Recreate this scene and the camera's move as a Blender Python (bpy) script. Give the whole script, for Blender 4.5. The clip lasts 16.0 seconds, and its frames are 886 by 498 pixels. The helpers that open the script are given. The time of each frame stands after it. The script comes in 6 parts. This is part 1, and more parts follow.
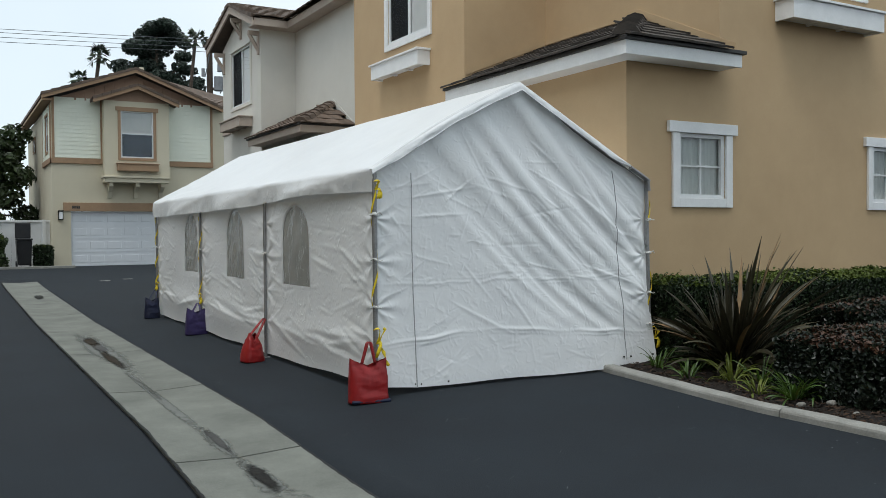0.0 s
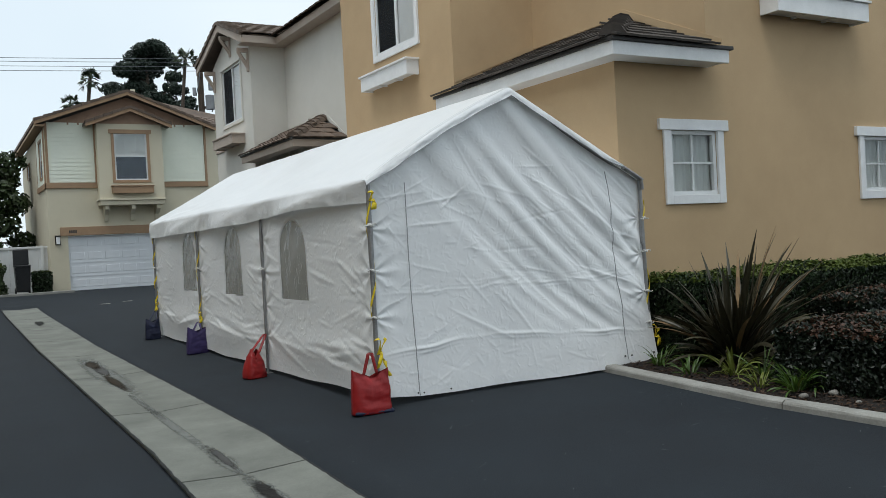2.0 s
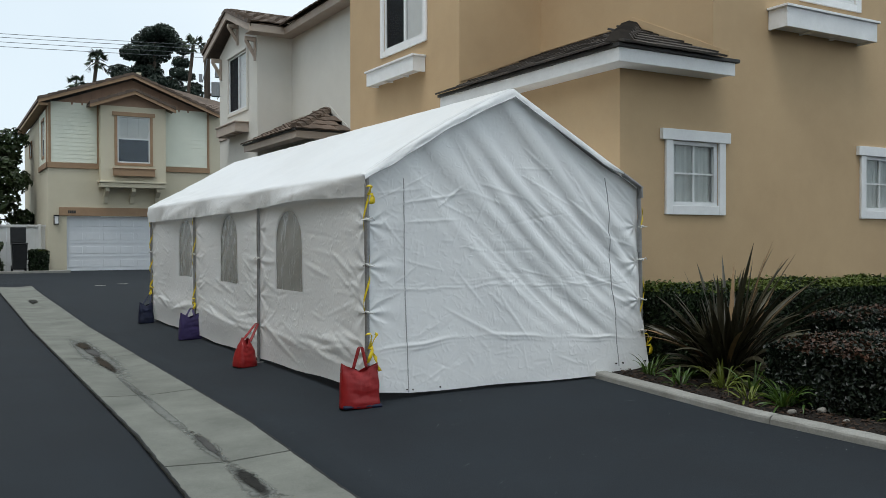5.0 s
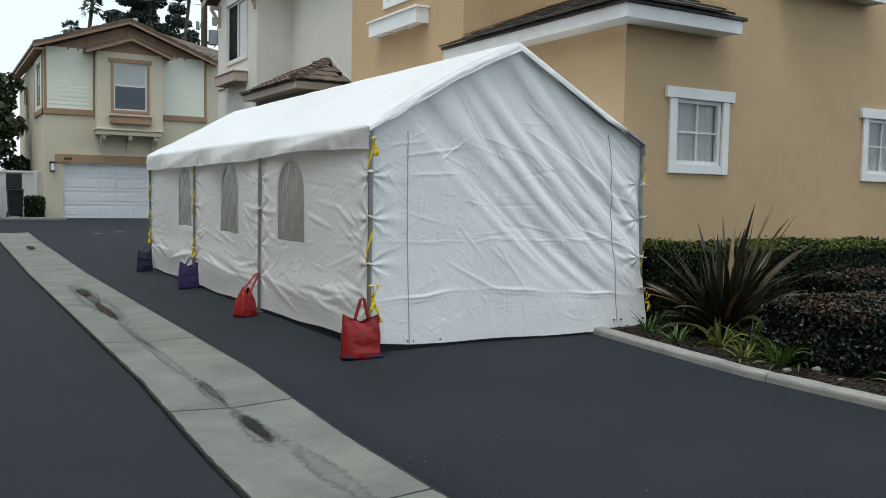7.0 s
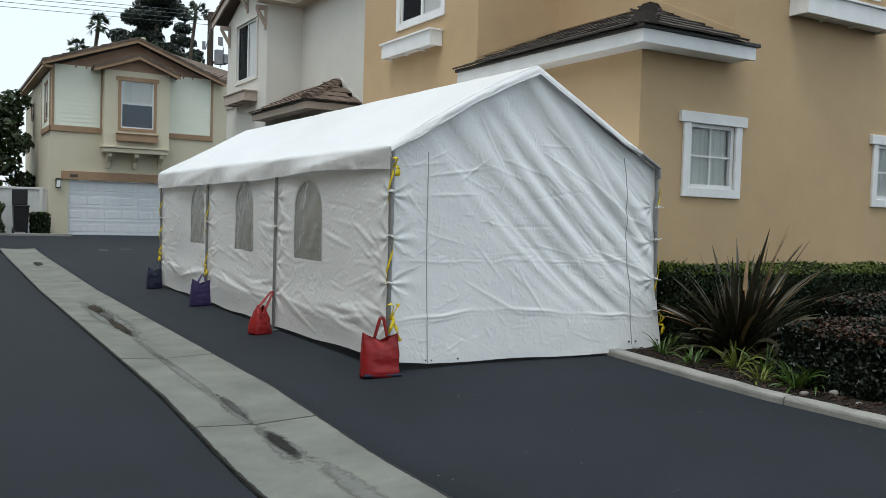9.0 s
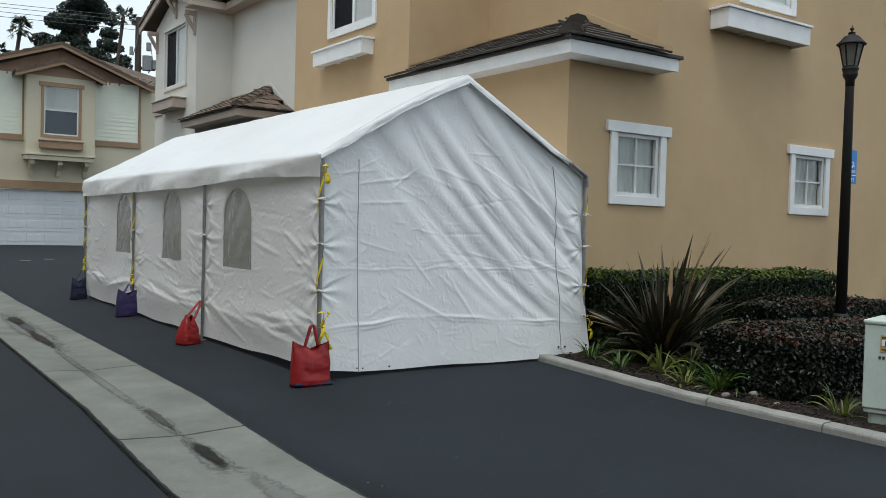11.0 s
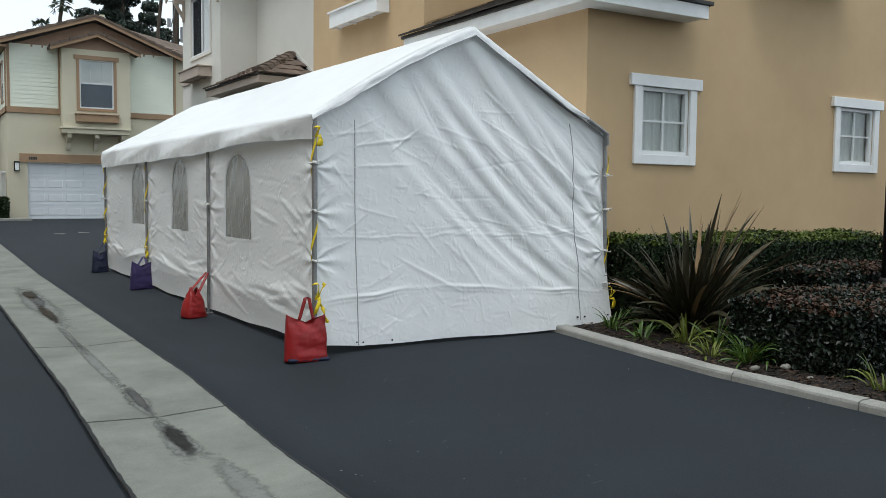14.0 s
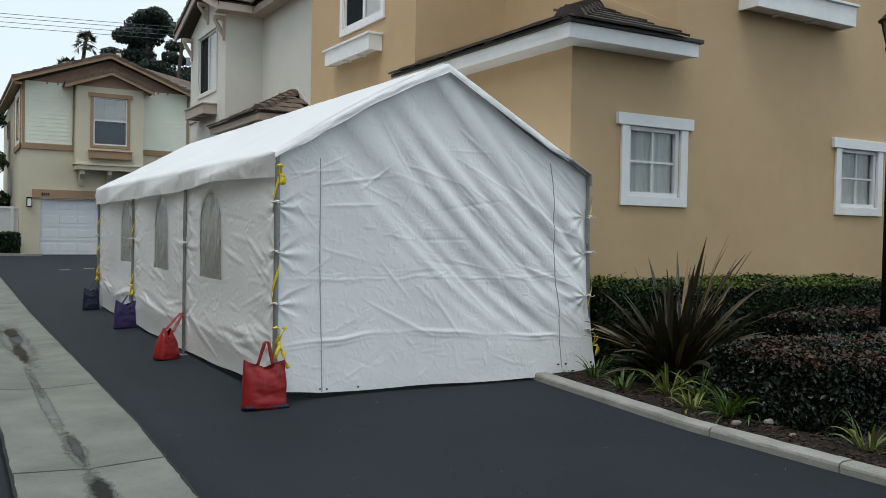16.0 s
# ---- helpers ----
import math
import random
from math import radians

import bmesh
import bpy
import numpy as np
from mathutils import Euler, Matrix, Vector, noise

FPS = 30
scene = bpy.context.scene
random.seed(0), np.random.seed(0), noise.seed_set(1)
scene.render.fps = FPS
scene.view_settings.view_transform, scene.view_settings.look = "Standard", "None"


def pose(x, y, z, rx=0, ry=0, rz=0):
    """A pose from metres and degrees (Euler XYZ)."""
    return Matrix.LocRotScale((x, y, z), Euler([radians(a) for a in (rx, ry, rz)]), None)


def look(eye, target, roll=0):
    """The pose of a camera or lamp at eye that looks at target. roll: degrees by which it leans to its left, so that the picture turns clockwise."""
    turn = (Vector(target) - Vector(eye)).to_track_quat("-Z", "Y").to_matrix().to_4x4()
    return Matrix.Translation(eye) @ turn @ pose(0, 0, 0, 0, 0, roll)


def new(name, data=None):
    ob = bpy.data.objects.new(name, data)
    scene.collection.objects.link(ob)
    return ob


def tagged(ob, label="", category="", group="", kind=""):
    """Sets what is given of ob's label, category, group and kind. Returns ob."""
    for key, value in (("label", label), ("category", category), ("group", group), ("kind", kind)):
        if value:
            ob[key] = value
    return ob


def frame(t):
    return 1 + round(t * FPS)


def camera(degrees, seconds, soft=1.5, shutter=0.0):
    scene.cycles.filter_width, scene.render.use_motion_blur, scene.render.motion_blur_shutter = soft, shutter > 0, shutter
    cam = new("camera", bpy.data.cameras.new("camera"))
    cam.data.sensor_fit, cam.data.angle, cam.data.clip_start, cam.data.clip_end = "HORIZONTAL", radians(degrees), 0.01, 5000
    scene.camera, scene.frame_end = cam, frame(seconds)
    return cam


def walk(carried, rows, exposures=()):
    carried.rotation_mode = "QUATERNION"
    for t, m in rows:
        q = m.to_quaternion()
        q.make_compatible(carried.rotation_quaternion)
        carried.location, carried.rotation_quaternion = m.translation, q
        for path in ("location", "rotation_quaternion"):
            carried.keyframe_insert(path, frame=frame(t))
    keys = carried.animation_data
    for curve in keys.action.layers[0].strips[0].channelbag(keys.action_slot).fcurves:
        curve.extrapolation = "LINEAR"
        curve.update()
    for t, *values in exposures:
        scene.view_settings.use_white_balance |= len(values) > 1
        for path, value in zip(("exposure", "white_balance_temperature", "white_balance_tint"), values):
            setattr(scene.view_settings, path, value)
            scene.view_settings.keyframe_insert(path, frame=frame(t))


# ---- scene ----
cam = camera(54.3, 16.0, soft=0.7)
PATH = [
    (0, (0.425, 0.158, 1.424), (1.422, 1.892, 1.386), -0.4),
    (0.5, (0.427, 0.17, 1.421), (1.422, 1.905, 1.379), -0.3),
    (1, (0.419, 0.166, 1.42), (1.411, 1.902, 1.379), -0.1),
    (1.5, (0.435, 0.139, 1.416), (1.425, 1.876, 1.384), -1.6),
    (2, (0.432, 0.13, 1.423), (1.432, 1.862, 1.403), -3.0),
    (2.5, (0.43, 0.17, 1.422), (1.45, 1.89, 1.411), -1.6),
    (3, (0.428, 0.17, 1.417), (1.448, 1.89, 1.404), -0.9),
    (3.5, (0.434, 0.183, 1.412), (1.445, 1.909, 1.395), -0.5),
    (6, (0.465, 0.096, 1.409), (1.471, 1.824, 1.372), 0.2),
    (6.5, (0.467, 0.115, 1.403), (1.481, 1.836, 1.32), 0.6),
    (7, (0.385, 0.141, 1.395), (1.397, 1.862, 1.27), 1.1),
    (7.5, (0.248, 0.163, 1.382), (1.257, 1.885, 1.252), 0.7),
    (8, (0.197, 0.18, 1.375), (1.201, 1.905, 1.244), 1.1),
    (8.2, (0.201, 0.197, 1.383), (1.201, 1.925, 1.267), 1.6),
    (10.3, (0.178, 0.143, 1.382), (1.231, 1.842, 1.336), 1.9),
    (10.5, (0.203, 0.147, 1.377), (1.289, 1.826, 1.329), 1.9),
    (11, (0.212, 0.135, 1.375), (1.353, 1.777, 1.323), 1.6),
    (11.5, (0.222, 0.147, 1.371), (1.39, 1.77, 1.315), 1.5),
    (12, (0.287, 0.16, 1.372), (1.443, 1.791, 1.301), 0.6),
    (12.5, (0.4, 0.184, 1.361), (1.446, 1.885, 1.261), 1.0),
    (13, (0.475, 0.16, 1.357), (1.487, 1.882, 1.25), 1.8),
    (13.5, (0.614, 0.228, 1.343), (1.628, 1.948, 1.231), 1.2),
    (14, (0.832, 0.359, 1.345), (1.879, 2.059, 1.217), 0.6),
    (14.5, (1.07, 0.293, 1.339), (2.126, 1.986, 1.202), -0.4),
    (15, (1.24, 0.219, 1.366), (2.265, 1.931, 1.224), 0.9),
    (15.5, (1.288, 0.237, 1.372), (2.302, 1.959, 1.305), 0.8),
    (16, (1.364, 0.381, 1.376), (2.368, 2.11, 1.336), 1.1),
]
EXPOSURES = [(0, 0.3), (3.5, 0.24), (6.0, 0.32), (7.5, 0.48), (8.2, 0.48), (10.3, 0.33), (12.0, 0.38), (13.0, 0.45), (14.5, 0.57), (15.0, 0.55), (16.0, 0.31)]
walk(cam, [(t, look(eye, target, roll)) for t, eye, target, roll in PATH], EXPOSURES)

# ---------------------------------------------------------------- light
world = bpy.data.worlds.new("overcast_sky")
scene.world = world
world.use_nodes = True
wn = world.node_tree
wn.nodes.clear()
sky = wn.nodes.new("ShaderNodeTexSky")
sky.sky_type, sky.sun_disc = "NISHITA", False
sky.sun_elevation, sky.sun_rotation = radians(70), radians(235)
cloud = wn.nodes.new("ShaderNodeTexNoise")
cloud.inputs["Scale"].default_value = 2.2
cloud.inputs["Detail"].default_value = 4
ramp = wn.nodes.new("ShaderNodeValToRGB")
ramp.color_ramp.elements[0].position, ramp.color_ramp.elements[1].position = 0.3, 0.75
ramp.color_ramp.elements[0].color = (6.45, 7.45, 8.1, 1)
ramp.color_ramp.elements[1].color = (7.65, 8.45, 8.9, 1)
wmix = wn.nodes.new("ShaderNodeMixRGB")
wmix.inputs[0].default_value = 0.88
wbg = wn.nodes.new("ShaderNodeBackground")
wbg.inputs["Strength"].default_value = 0.105
wout = wn.nodes.new("ShaderNodeOutputWorld")
wn.links.new(cloud.outputs["Fac"], ramp.inputs["Fac"])
wn.links.new(sky.outputs[0], wmix.inputs[1])
wn.links.new(ramp.outputs[0], wmix.inputs[2])
wn.links.new(wmix.outputs[0], wbg.inputs["Color"])
wn.links.new(wbg.outputs[0], wout.inputs["Surface"])
sun_data = bpy.data.lights.new("sun", "SUN")
sun_data.energy, sun_data.angle, sun_data.color = 1.5, radians(30), (0.99, 0.98, 0.95)
sun = new("sun", sun_data)
sun.matrix_world = look((-5, 2.5, 26), (3, 8, 0))


# ---------------------------------------------------------------- materials
def material(name, colour, rough=0.7, spots=None, scale=4.0, grain=60.0, bump=0.2, bump_dist=0.01, metal=0.0,
             vary=0.0, spec=0.4, amount=0.5, coarse=None, stretch=(1, 1, 1), bump_scale=None):
    """A surface with a coarse stain and a fine grain of its own, and relief."""
    m = bpy.data.materials.new(name)
    m.use_nodes = True
    t = m.node_tree
    b = t.nodes["Principled BSDF"]
    b.inputs["Roughness"].default_value = rough
    b.inputs["Metallic"].default_value = metal
    b.inputs["Specular IOR Level"].default_value = spec
    tc = t.nodes.new("ShaderNodeTexCoord")
    mp = t.nodes.new("ShaderNodeMapping")
    mp.inputs["Scale"].default_value = stretch
    t.links.new(tc.outputs["Object"], mp.inputs["Vector"])
    big = t.nodes.new("ShaderNodeTexNoise")
    big.inputs["Scale"].default_value = scale
    big.inputs["Detail"].default_value = 6
    big.inputs["Roughness"].default_value = 0.65
    small = t.nodes.new("ShaderNodeTexNoise")
    small.inputs["Scale"].default_value = grain
    small.inputs["Detail"].default_value = 4
    t.links.new(mp.outputs[0], big.inputs["Vector"])
    t.links.new(tc.outputs["Object"], small.inputs["Vector"])
    second = spots or tuple(0.8 * c for c in colour)
    r = t.nodes.new("ShaderNodeValToRGB")
    r.color_ramp.elements[0].position, r.color_ramp.elements[1].position = 0.35, 0.68
    r.color_ramp.elements[0].color = (*second, 1)
    r.color_ramp.elements[1].color = (*colour, 1)
    t.links.new(big.outputs["Fac"], r.inputs["Fac"])
    fine = t.nodes.new("ShaderNodeMixRGB")
    fine.blend_type = "MULTIPLY"
    fine.inputs[0].default_value = amount
    r2 = t.nodes.new("ShaderNodeValToRGB")
    r2.color_ramp.elements[0].position, r2.color_ramp.elements[1].position = 0.3, 0.7
    r2.color_ramp.elements[0].color = (0.62, 0.62, 0.62, 1)
    t.links.new(small.outputs["Fac"], r2.inputs["Fac"])
    t.links.new(r.outputs[0], fine.inputs[1])
    t.links.new(r2.outputs[0], fine.inputs[2])
    out = fine
    if vary:
        info = t.nodes.new("ShaderNodeObjectInfo")
        geo = t.nodes.new("ShaderNodeNewGeometry")
        add = t.nodes.new("ShaderNodeMath")
        add.operation = "ADD"
        t.links.new(info.outputs["Random"], add.inputs[0])
        t.links.new(geo.outputs["Random Per Island"], add.inputs[1])
        rng = t.nodes.new("ShaderNodeMapRange")
        rng.inputs["From Max"].default_value = 2.0
        rng.inputs["To Min"].default_value = 1.0 - vary
        rng.inputs["To Max"].default_value = 1.0 + vary
        t.links.new(add.outputs[0], rng.inputs["Value"])
        hsv = t.nodes.new("ShaderNodeHueSaturation")
        t.links.new(rng.outputs[0], hsv.inputs["Value"])
        t.links.new(fine.outputs[0], hsv.inputs["Color"])
        out = hsv
    t.links.new(out.outputs[0], b.inputs["Base Color"])
    if bump:
        bp = t.nodes.new("ShaderNodeBump")
        bp.inputs["Strength"].default_value = bump
        bp.inputs["Distance"].default_value = bump_dist
        src = small
        if bump_scale:
            src = t.nodes.new("ShaderNodeTexNoise")
            src.inputs["Scale"].default_value = bump_scale
            src.inputs["Detail"].default_value = 5
            t.links.new(mp.outputs[0], src.inputs["Vector"])
        t.links.new(src.outputs["Fac"], bp.inputs["Height"])
        t.links.new(bp.outputs[0], b.inputs["Normal"])
    return m


def translucent(m, colour, share):
    """Lets part of the light through a thin sheet."""
    t = m.node_tree
    b = t.nodes["Principled BSDF"]
    o = t.nodes["Material Output"]
    tr = t.nodes.new("ShaderNodeBsdfTranslucent")
    tr.inputs["Color"].default_value = (*colour, 1)
    mx = t.nodes.new("ShaderNodeMixShader")
    mx.inputs[0].default_value = share
    t.links.new(b.outputs[0], mx.inputs[1])
    t.links.new(tr.outputs[0], mx.inputs[2])
    t.links.new(mx.outputs[0], o.inputs["Surface"])
    return m


def pane_glass(name, see, tint, rough=0.03):
    """Window glass: a clear share, and a glossy face."""
    m = bpy.data.materials.new(name)
    m.use_nodes = True
    t = m.node_tree
    t.nodes.remove(t.nodes["Principled BSDF"])
    o = t.nodes["Material Output"]
    clear = t.nodes.new("ShaderNodeBsdfTransparent")
    clear.inputs["Color"].default_value = (*tint, 1)
    gloss = t.nodes.new("ShaderNodeBsdfGlossy")
    gloss.inputs["Roughness"].default_value = rough
    fres = t.nodes.new("ShaderNodeFresnel")
    fres.inputs["IOR"].default_value = see
    mx = t.nodes.new("ShaderNodeMixShader")
    t.links.new(fres.outputs[0], mx.inputs[0])
    t.links.new(clear.outputs[0], mx.inputs[1])
    t.links.new(gloss.outputs[0], mx.inputs[2])
    t.links.new(mx.outputs[0], o.inputs["Surface"])
    return m


M_ASPHALT = material("asphalt", (0.01283, 0.01916, 0.0256), 0.85, (0.00857, 0.01285, 0.01762), 0.9, 150, 0.6, 0.005, amount=0.75, spec=0.3)
M_CONCRETE = material("gutter_concrete", (0.2115, 0.2216, 0.1944), 0.8, (0.1317, 0.138, 0.1215), 1.6, 90, 0.35, 0.004, amount=0.45, spec=0.3)
M_KERB = material("kerb_concrete", (0.33, 0.33, 0.305), 0.85, (0.22, 0.22, 0.20), 3.0, 70, 0.4, 0.005, amount=0.5)
M_STAIN = material("wet_dirt", (0.022, 0.021, 0.019), 0.7, (0.055, 0.053, 0.048), 9.0, 60, 0.3, 0.004, spec=0.5)
M_SPECK = material("pale_grit", (0.16, 0.165, 0.17), 0.8, (0.08, 0.083, 0.088), 30, 90, 0, vary=0.7)
M_HOLLOW = material("wet_hollow", (0.012, 0.012, 0.011), 0.6, (0.030, 0.029, 0.026), 14, 60, 0.5, 0.006, spec=0.06)
M_DAMP = material("damp_concrete", (0.123, 0.1299, 0.1182), 0.75, (0.164, 0.1729, 0.159), 9.0, 60, 0.3, 0.004, spec=0.4)
M_PUDDLE = material("puddle_mud", (0.018, 0.015, 0.011), 0.45, (0.040, 0.028, 0.016), 6.0, 40, 0.0, 0.002, spec=0.02)
M_SEALER = material("crack_sealer", (0.010, 0.011, 0.012), 0.85, (0.020, 0.021, 0.023), 14, 120, 0.8, 0.01)
M_BEIGE = material("beige_stucco", (0.53, 0.385, 0.230), 0.9, (0.455, 0.325, 0.192), 0.55, 140, 0.35, 0.004, amount=0.18, spec=0.2)
M_WHITESTUCCO = material("grey_white_stucco", (0.68, 0.665, 0.61), 0.9, (0.63, 0.615, 0.56), 0.9, 140, 0.35, 0.004, amount=0.16, spec=0.2)
M_CREAM = material("cream_stucco", (0.608, 0.5605, 0.4322), 0.9, (0.57, 0.5225, 0.399), 0.9, 120, 0.3, 0.004, amount=0.16, spec=0.2)
M_SIDING = material("pale_green_siding", (0.77, 0.80, 0.69), 0.7, (0.73, 0.76, 0.65), 2, 60, 0.1, 0.002, amount=0.12)
M_TAN = material("tan_trim_paint", (0.36, 0.235, 0.14), 0.7, (0.31, 0.20, 0.12), 3, 60, 0.15, 0.003, amount=0.2)
M_PINKTRIM = material("rose_tan_trim", (0.46, 0.385, 0.325), 0.7, (0.42, 0.345, 0.285), 3, 60, 0.15, 0.003, amount=0.2)
M_BROWN = material("brown_gable_boards", (0.36, 0.235, 0.165), 0.75, (0.30, 0.195, 0.135), 3, 60, 0.2, 0.003, amount=0.3)
M_WHITE = material("white_trim_paint", (0.7918, 0.8025, 0.8025), 0.5, (0.7062, 0.7169, 0.7169), 3, 50, 0.1, 0.002, amount=0.12)
M_TILE = material("dark_concrete_tile", (0.075, 0.062, 0.052), 0.8, (0.045, 0.04, 0.036), 5, 70, 0.6, 0.006, vary=0.35, amount=0.5)
M_TILEBROWN = material("brown_concrete_tile", (0.152, 0.108, 0.08), 0.8, (0.096, 0.072, 0.056), 4, 70, 0.5, 0.006, vary=0.35, amount=0.5)
M_MORTAR = material("grey_mortar", (0.24, 0.23, 0.21), 0.9, (0.15, 0.145, 0.135), 9, 60, 0.8, 0.01)
M_GUTTERMETAL = material("black_flashing", (0.02, 0.02, 0.02), 0.5, (0.035, 0.033, 0.03), 8, 60, 0.2, 0.003)
M_VINYLFRAME = material("white_vinyl", (0.70, 0.72, 0.72), 0.35, (0.66, 0.68, 0.68), 4, 40, 0.03, 0.001, amount=0.05)
M_CURTAIN = translucent(material("grey_white_curtain", (0.84, 0.86, 0.83), 0.9, (0.70, 0.72, 0.70), 5, 90, 0.1, 0.002, stretch=(6, 6, 0.4), amount=0.1), (0.8, 0.8, 0.78), 0.15)
M_BLIND = material("white_blind", (0.80, 0.81, 0.80), 0.5, (0.74, 0.745, 0.74), 4, 60, 0.05, 0.001, amount=0.1)
M_ROOMSHADE = material("unlit_room_shade", (0.05, 0.05, 0.05), 0.9, (0.03, 0.03, 0.03), 2, 30, 0)
M_SCREEN = material("dark_fly_screen", (0.14, 0.17, 0.20), 0.6, (0.12, 0.145, 0.17), 3, 300, 0.1, 0.001)
M_SCREEN.node_tree.nodes["Principled BSDF"].inputs["Alpha"].default_value = 0.62
M_FLYSCREEN = material("black_fly_screen", (0.012, 0.013, 0.015), 0.7, (0.016, 0.018, 0.02), 3, 300, 0.1, 0.001, spec=0.1)
M_FLYSCREEN.node_tree.nodes["Principled BSDF"].inputs["Alpha"].default_value = 0.72
M_LOUVRE = material("dark_louvre", (0.030, 0.033, 0.036), 0.5, (0.022, 0.025, 0.028), 5, 80, 0.1, 0.001)
M_GLASS = pane_glass("window_glass", 1.5, (0.92, 0.95, 0.95))
M_TARP = translucent(material("white_tarpaulin", (0.87, 0.89, 0.895), 0.36, (0.82, 0.84, 0.85), 2.2, 55, 0.10, 0.006, spec=0.45, amount=0.06, bump_scale=34), (0.85, 0.87, 0.87), 0.16)
M_HEM = translucent(material("tarpaulin_hem", (0.83, 0.85, 0.855), 0.4, (0.75, 0.77, 0.78), 4, 90, 0.4, 0.006, amount=0.2, bump_scale=40), (0.8, 0.82, 0.82), 0.12)
for creased in (M_TARP, M_HEM):
    tt = creased.node_tree
    old = next(n for n in tt.nodes if n.type == "BUMP")
    crease = tt.nodes.new("ShaderNodeTexNoise")
    crease.noise_type, crease.normalize = "RIDGED_MULTIFRACTAL", True
    crease.inputs["Scale"].default_value = 13.0
    crease.inputs["Detail"].default_value = 4
    crease.inputs["Roughness"].default_value = 0.68
    crease.inputs["Distortion"].default_value = 0.8
    relief = tt.nodes.new("ShaderNodeBump")
    relief.inputs["Strength"].default_value = 0.42
    relief.inputs["Distance"].default_value = 0.011
    tt.links.new(next(n for n in tt.nodes if n.type == "MAPPING").outputs[0], crease.inputs["Vector"])
    tt.links.new(crease.outputs["Fac"], relief.inputs["Height"])
    tt.links.new(old.outputs[0], relief.inputs["Normal"])
    tt.links.new(relief.outputs[0], tt.nodes["Principled BSDF"].inputs["Normal"])
M_VINYL = material("clear_vinyl", (0.47, 0.465, 0.42), 0.16, (0.36, 0.355, 0.32), 3, 30, 0.5, 0.02, spec=0.6, bump_scale=9, stretch=(1, 1, 0.8), amount=0.1)
M_VINYL.node_tree.nodes["Principled BSDF"].inputs["Alpha"].default_value = 0.62
M_PIPE = material("galvanised_pipe", (0.34, 0.345, 0.35), 0.42, (0.25, 0.25, 0.255), 12, 90, 0.1, 0.001, metal=0.6)
M_ZIP = material("grey_zip", (0.42, 0.43, 0.44), 0.6, (0.34, 0.35, 0.36), 40, 200, 0.3, 0.002)
M_YELLOW = material("yellow_ribbon", (0.80, 0.62, 0.03), 0.5, (0.70, 0.53, 0.02), 8, 90, 0.15, 0.002, amount=0.2)
M_ROPE = material("white_bungee", (0.68, 0.68, 0.66), 0.6, (0.58, 0.58, 0.56), 20, 90, 0.2, 0.002)
M_RED = material("red_nonwoven", (0.29, 0.012, 0.013), 0.42, (0.20, 0.008, 0.009), 6, 160, 0.4, 0.006, amount=0.25, bump_scale=16)
M_PURPLE = material("purple_nonwoven", (0.034, 0.022, 0.105), 0.5, (0.028, 0.020, 0.075), 6, 160, 0.4, 0.006, amount=0.25, bump_scale=16)
M_NAVY = material("navy_nonwoven", (0.006, 0.011, 0.042), 0.5, (0.007, 0.011, 0.032), 6, 160, 0.4, 0.006, amount=0.25, bump_scale=16)
M_SOIL = material("brown_mulch", (0.01382, 0.008832, 0.005376), 0.95, (0.0072, 0.0048, 0.00336), 5, 70, 1.0, 0.03, amount=0.6, bump_scale=30)
M_CHIP = material("bark_chip", (0.057, 0.0312, 0.0174), 0.9, (0.024, 0.0144, 0.0084), 20, 90, 0.4, 0.004, vary=0.5)
M_STONE = material("pale_stone", (0.25, 0.24, 0.215), 0.85, (0.17, 0.165, 0.15), 9, 60, 0.5, 0.006, vary=0.3)
M_LEAF = material("hedge_leaf", (0.01573, 0.0342, 0.008712), 0.5, (0.00828, 0.0189, 0.004752), 6, 60, 0, vary=0.55, spec=0.25, amount=0.2)
M_LEAF2 = material("dark_hedge_leaf", (0.0105, 0.0182, 0.0098), 0.36, (0.0063, 0.0112, 0.0063), 6, 60, 0, vary=0.55, spec=0.3, amount=0.2)
M_LEAFTOP = material("fresh_hedge_leaf", (0.09897, 0.132, 0.0241), 0.45, (0.06599, 0.09754, 0.01721), 6, 60, 0, vary=0.5, spec=0.2, amount=0.2)
M_LEAFRED = material("bronze_hedge_leaf", (0.07225, 0.02924, 0.0126), 0.6, (0.03825, 0.01768, 0.0091), 6, 60, 0, vary=0.5, spec=0.4, amount=0.2)
M_HEDGESHADE = material("hedge_inner_shade", (0.008, 0.009, 0.005), 0.95, (0.005, 0.006, 0.0035), 9, 40, 0.5, 0.02)
M_FLAX = material("bronze_flax", (0.05456, 0.05104, 0.0264), 0.42, (0.0264, 0.02288, 0.01408), 8, 40, 0.2, 0.002, vary=0.55, spec=0.4, stretch=(4, 4, 0.5))
M_FLAXDRY = material("dry_flax", (0.26, 0.17, 0.085), 0.7, (0.17, 0.11, 0.06), 8, 40, 0.2, 0.002, vary=0.4)
M_LILY = translucent(material("lily_leaf", (0.065, 0.125, 0.020), 0.42, (0.04, 0.085, 0.015), 6, 40, 0.1, 0.001, vary=0.45, spec=0.5), (0.12, 0.22, 0.03), 0.2)
M_LILYPALE = translucent(material("pale_lily_leaf", (0.17, 0.20, 0.04), 0.45, (0.10, 0.135, 0.025), 6, 40, 0.1, 0.001, vary=0.4), (0.25, 0.3, 0.06), 0.2)
M_IRON = material("black_iron", (0.013, 0.012, 0.011), 0.6, (0.018, 0.017, 0.016), 10, 80, 0.2, 0.002, spec=0.25)
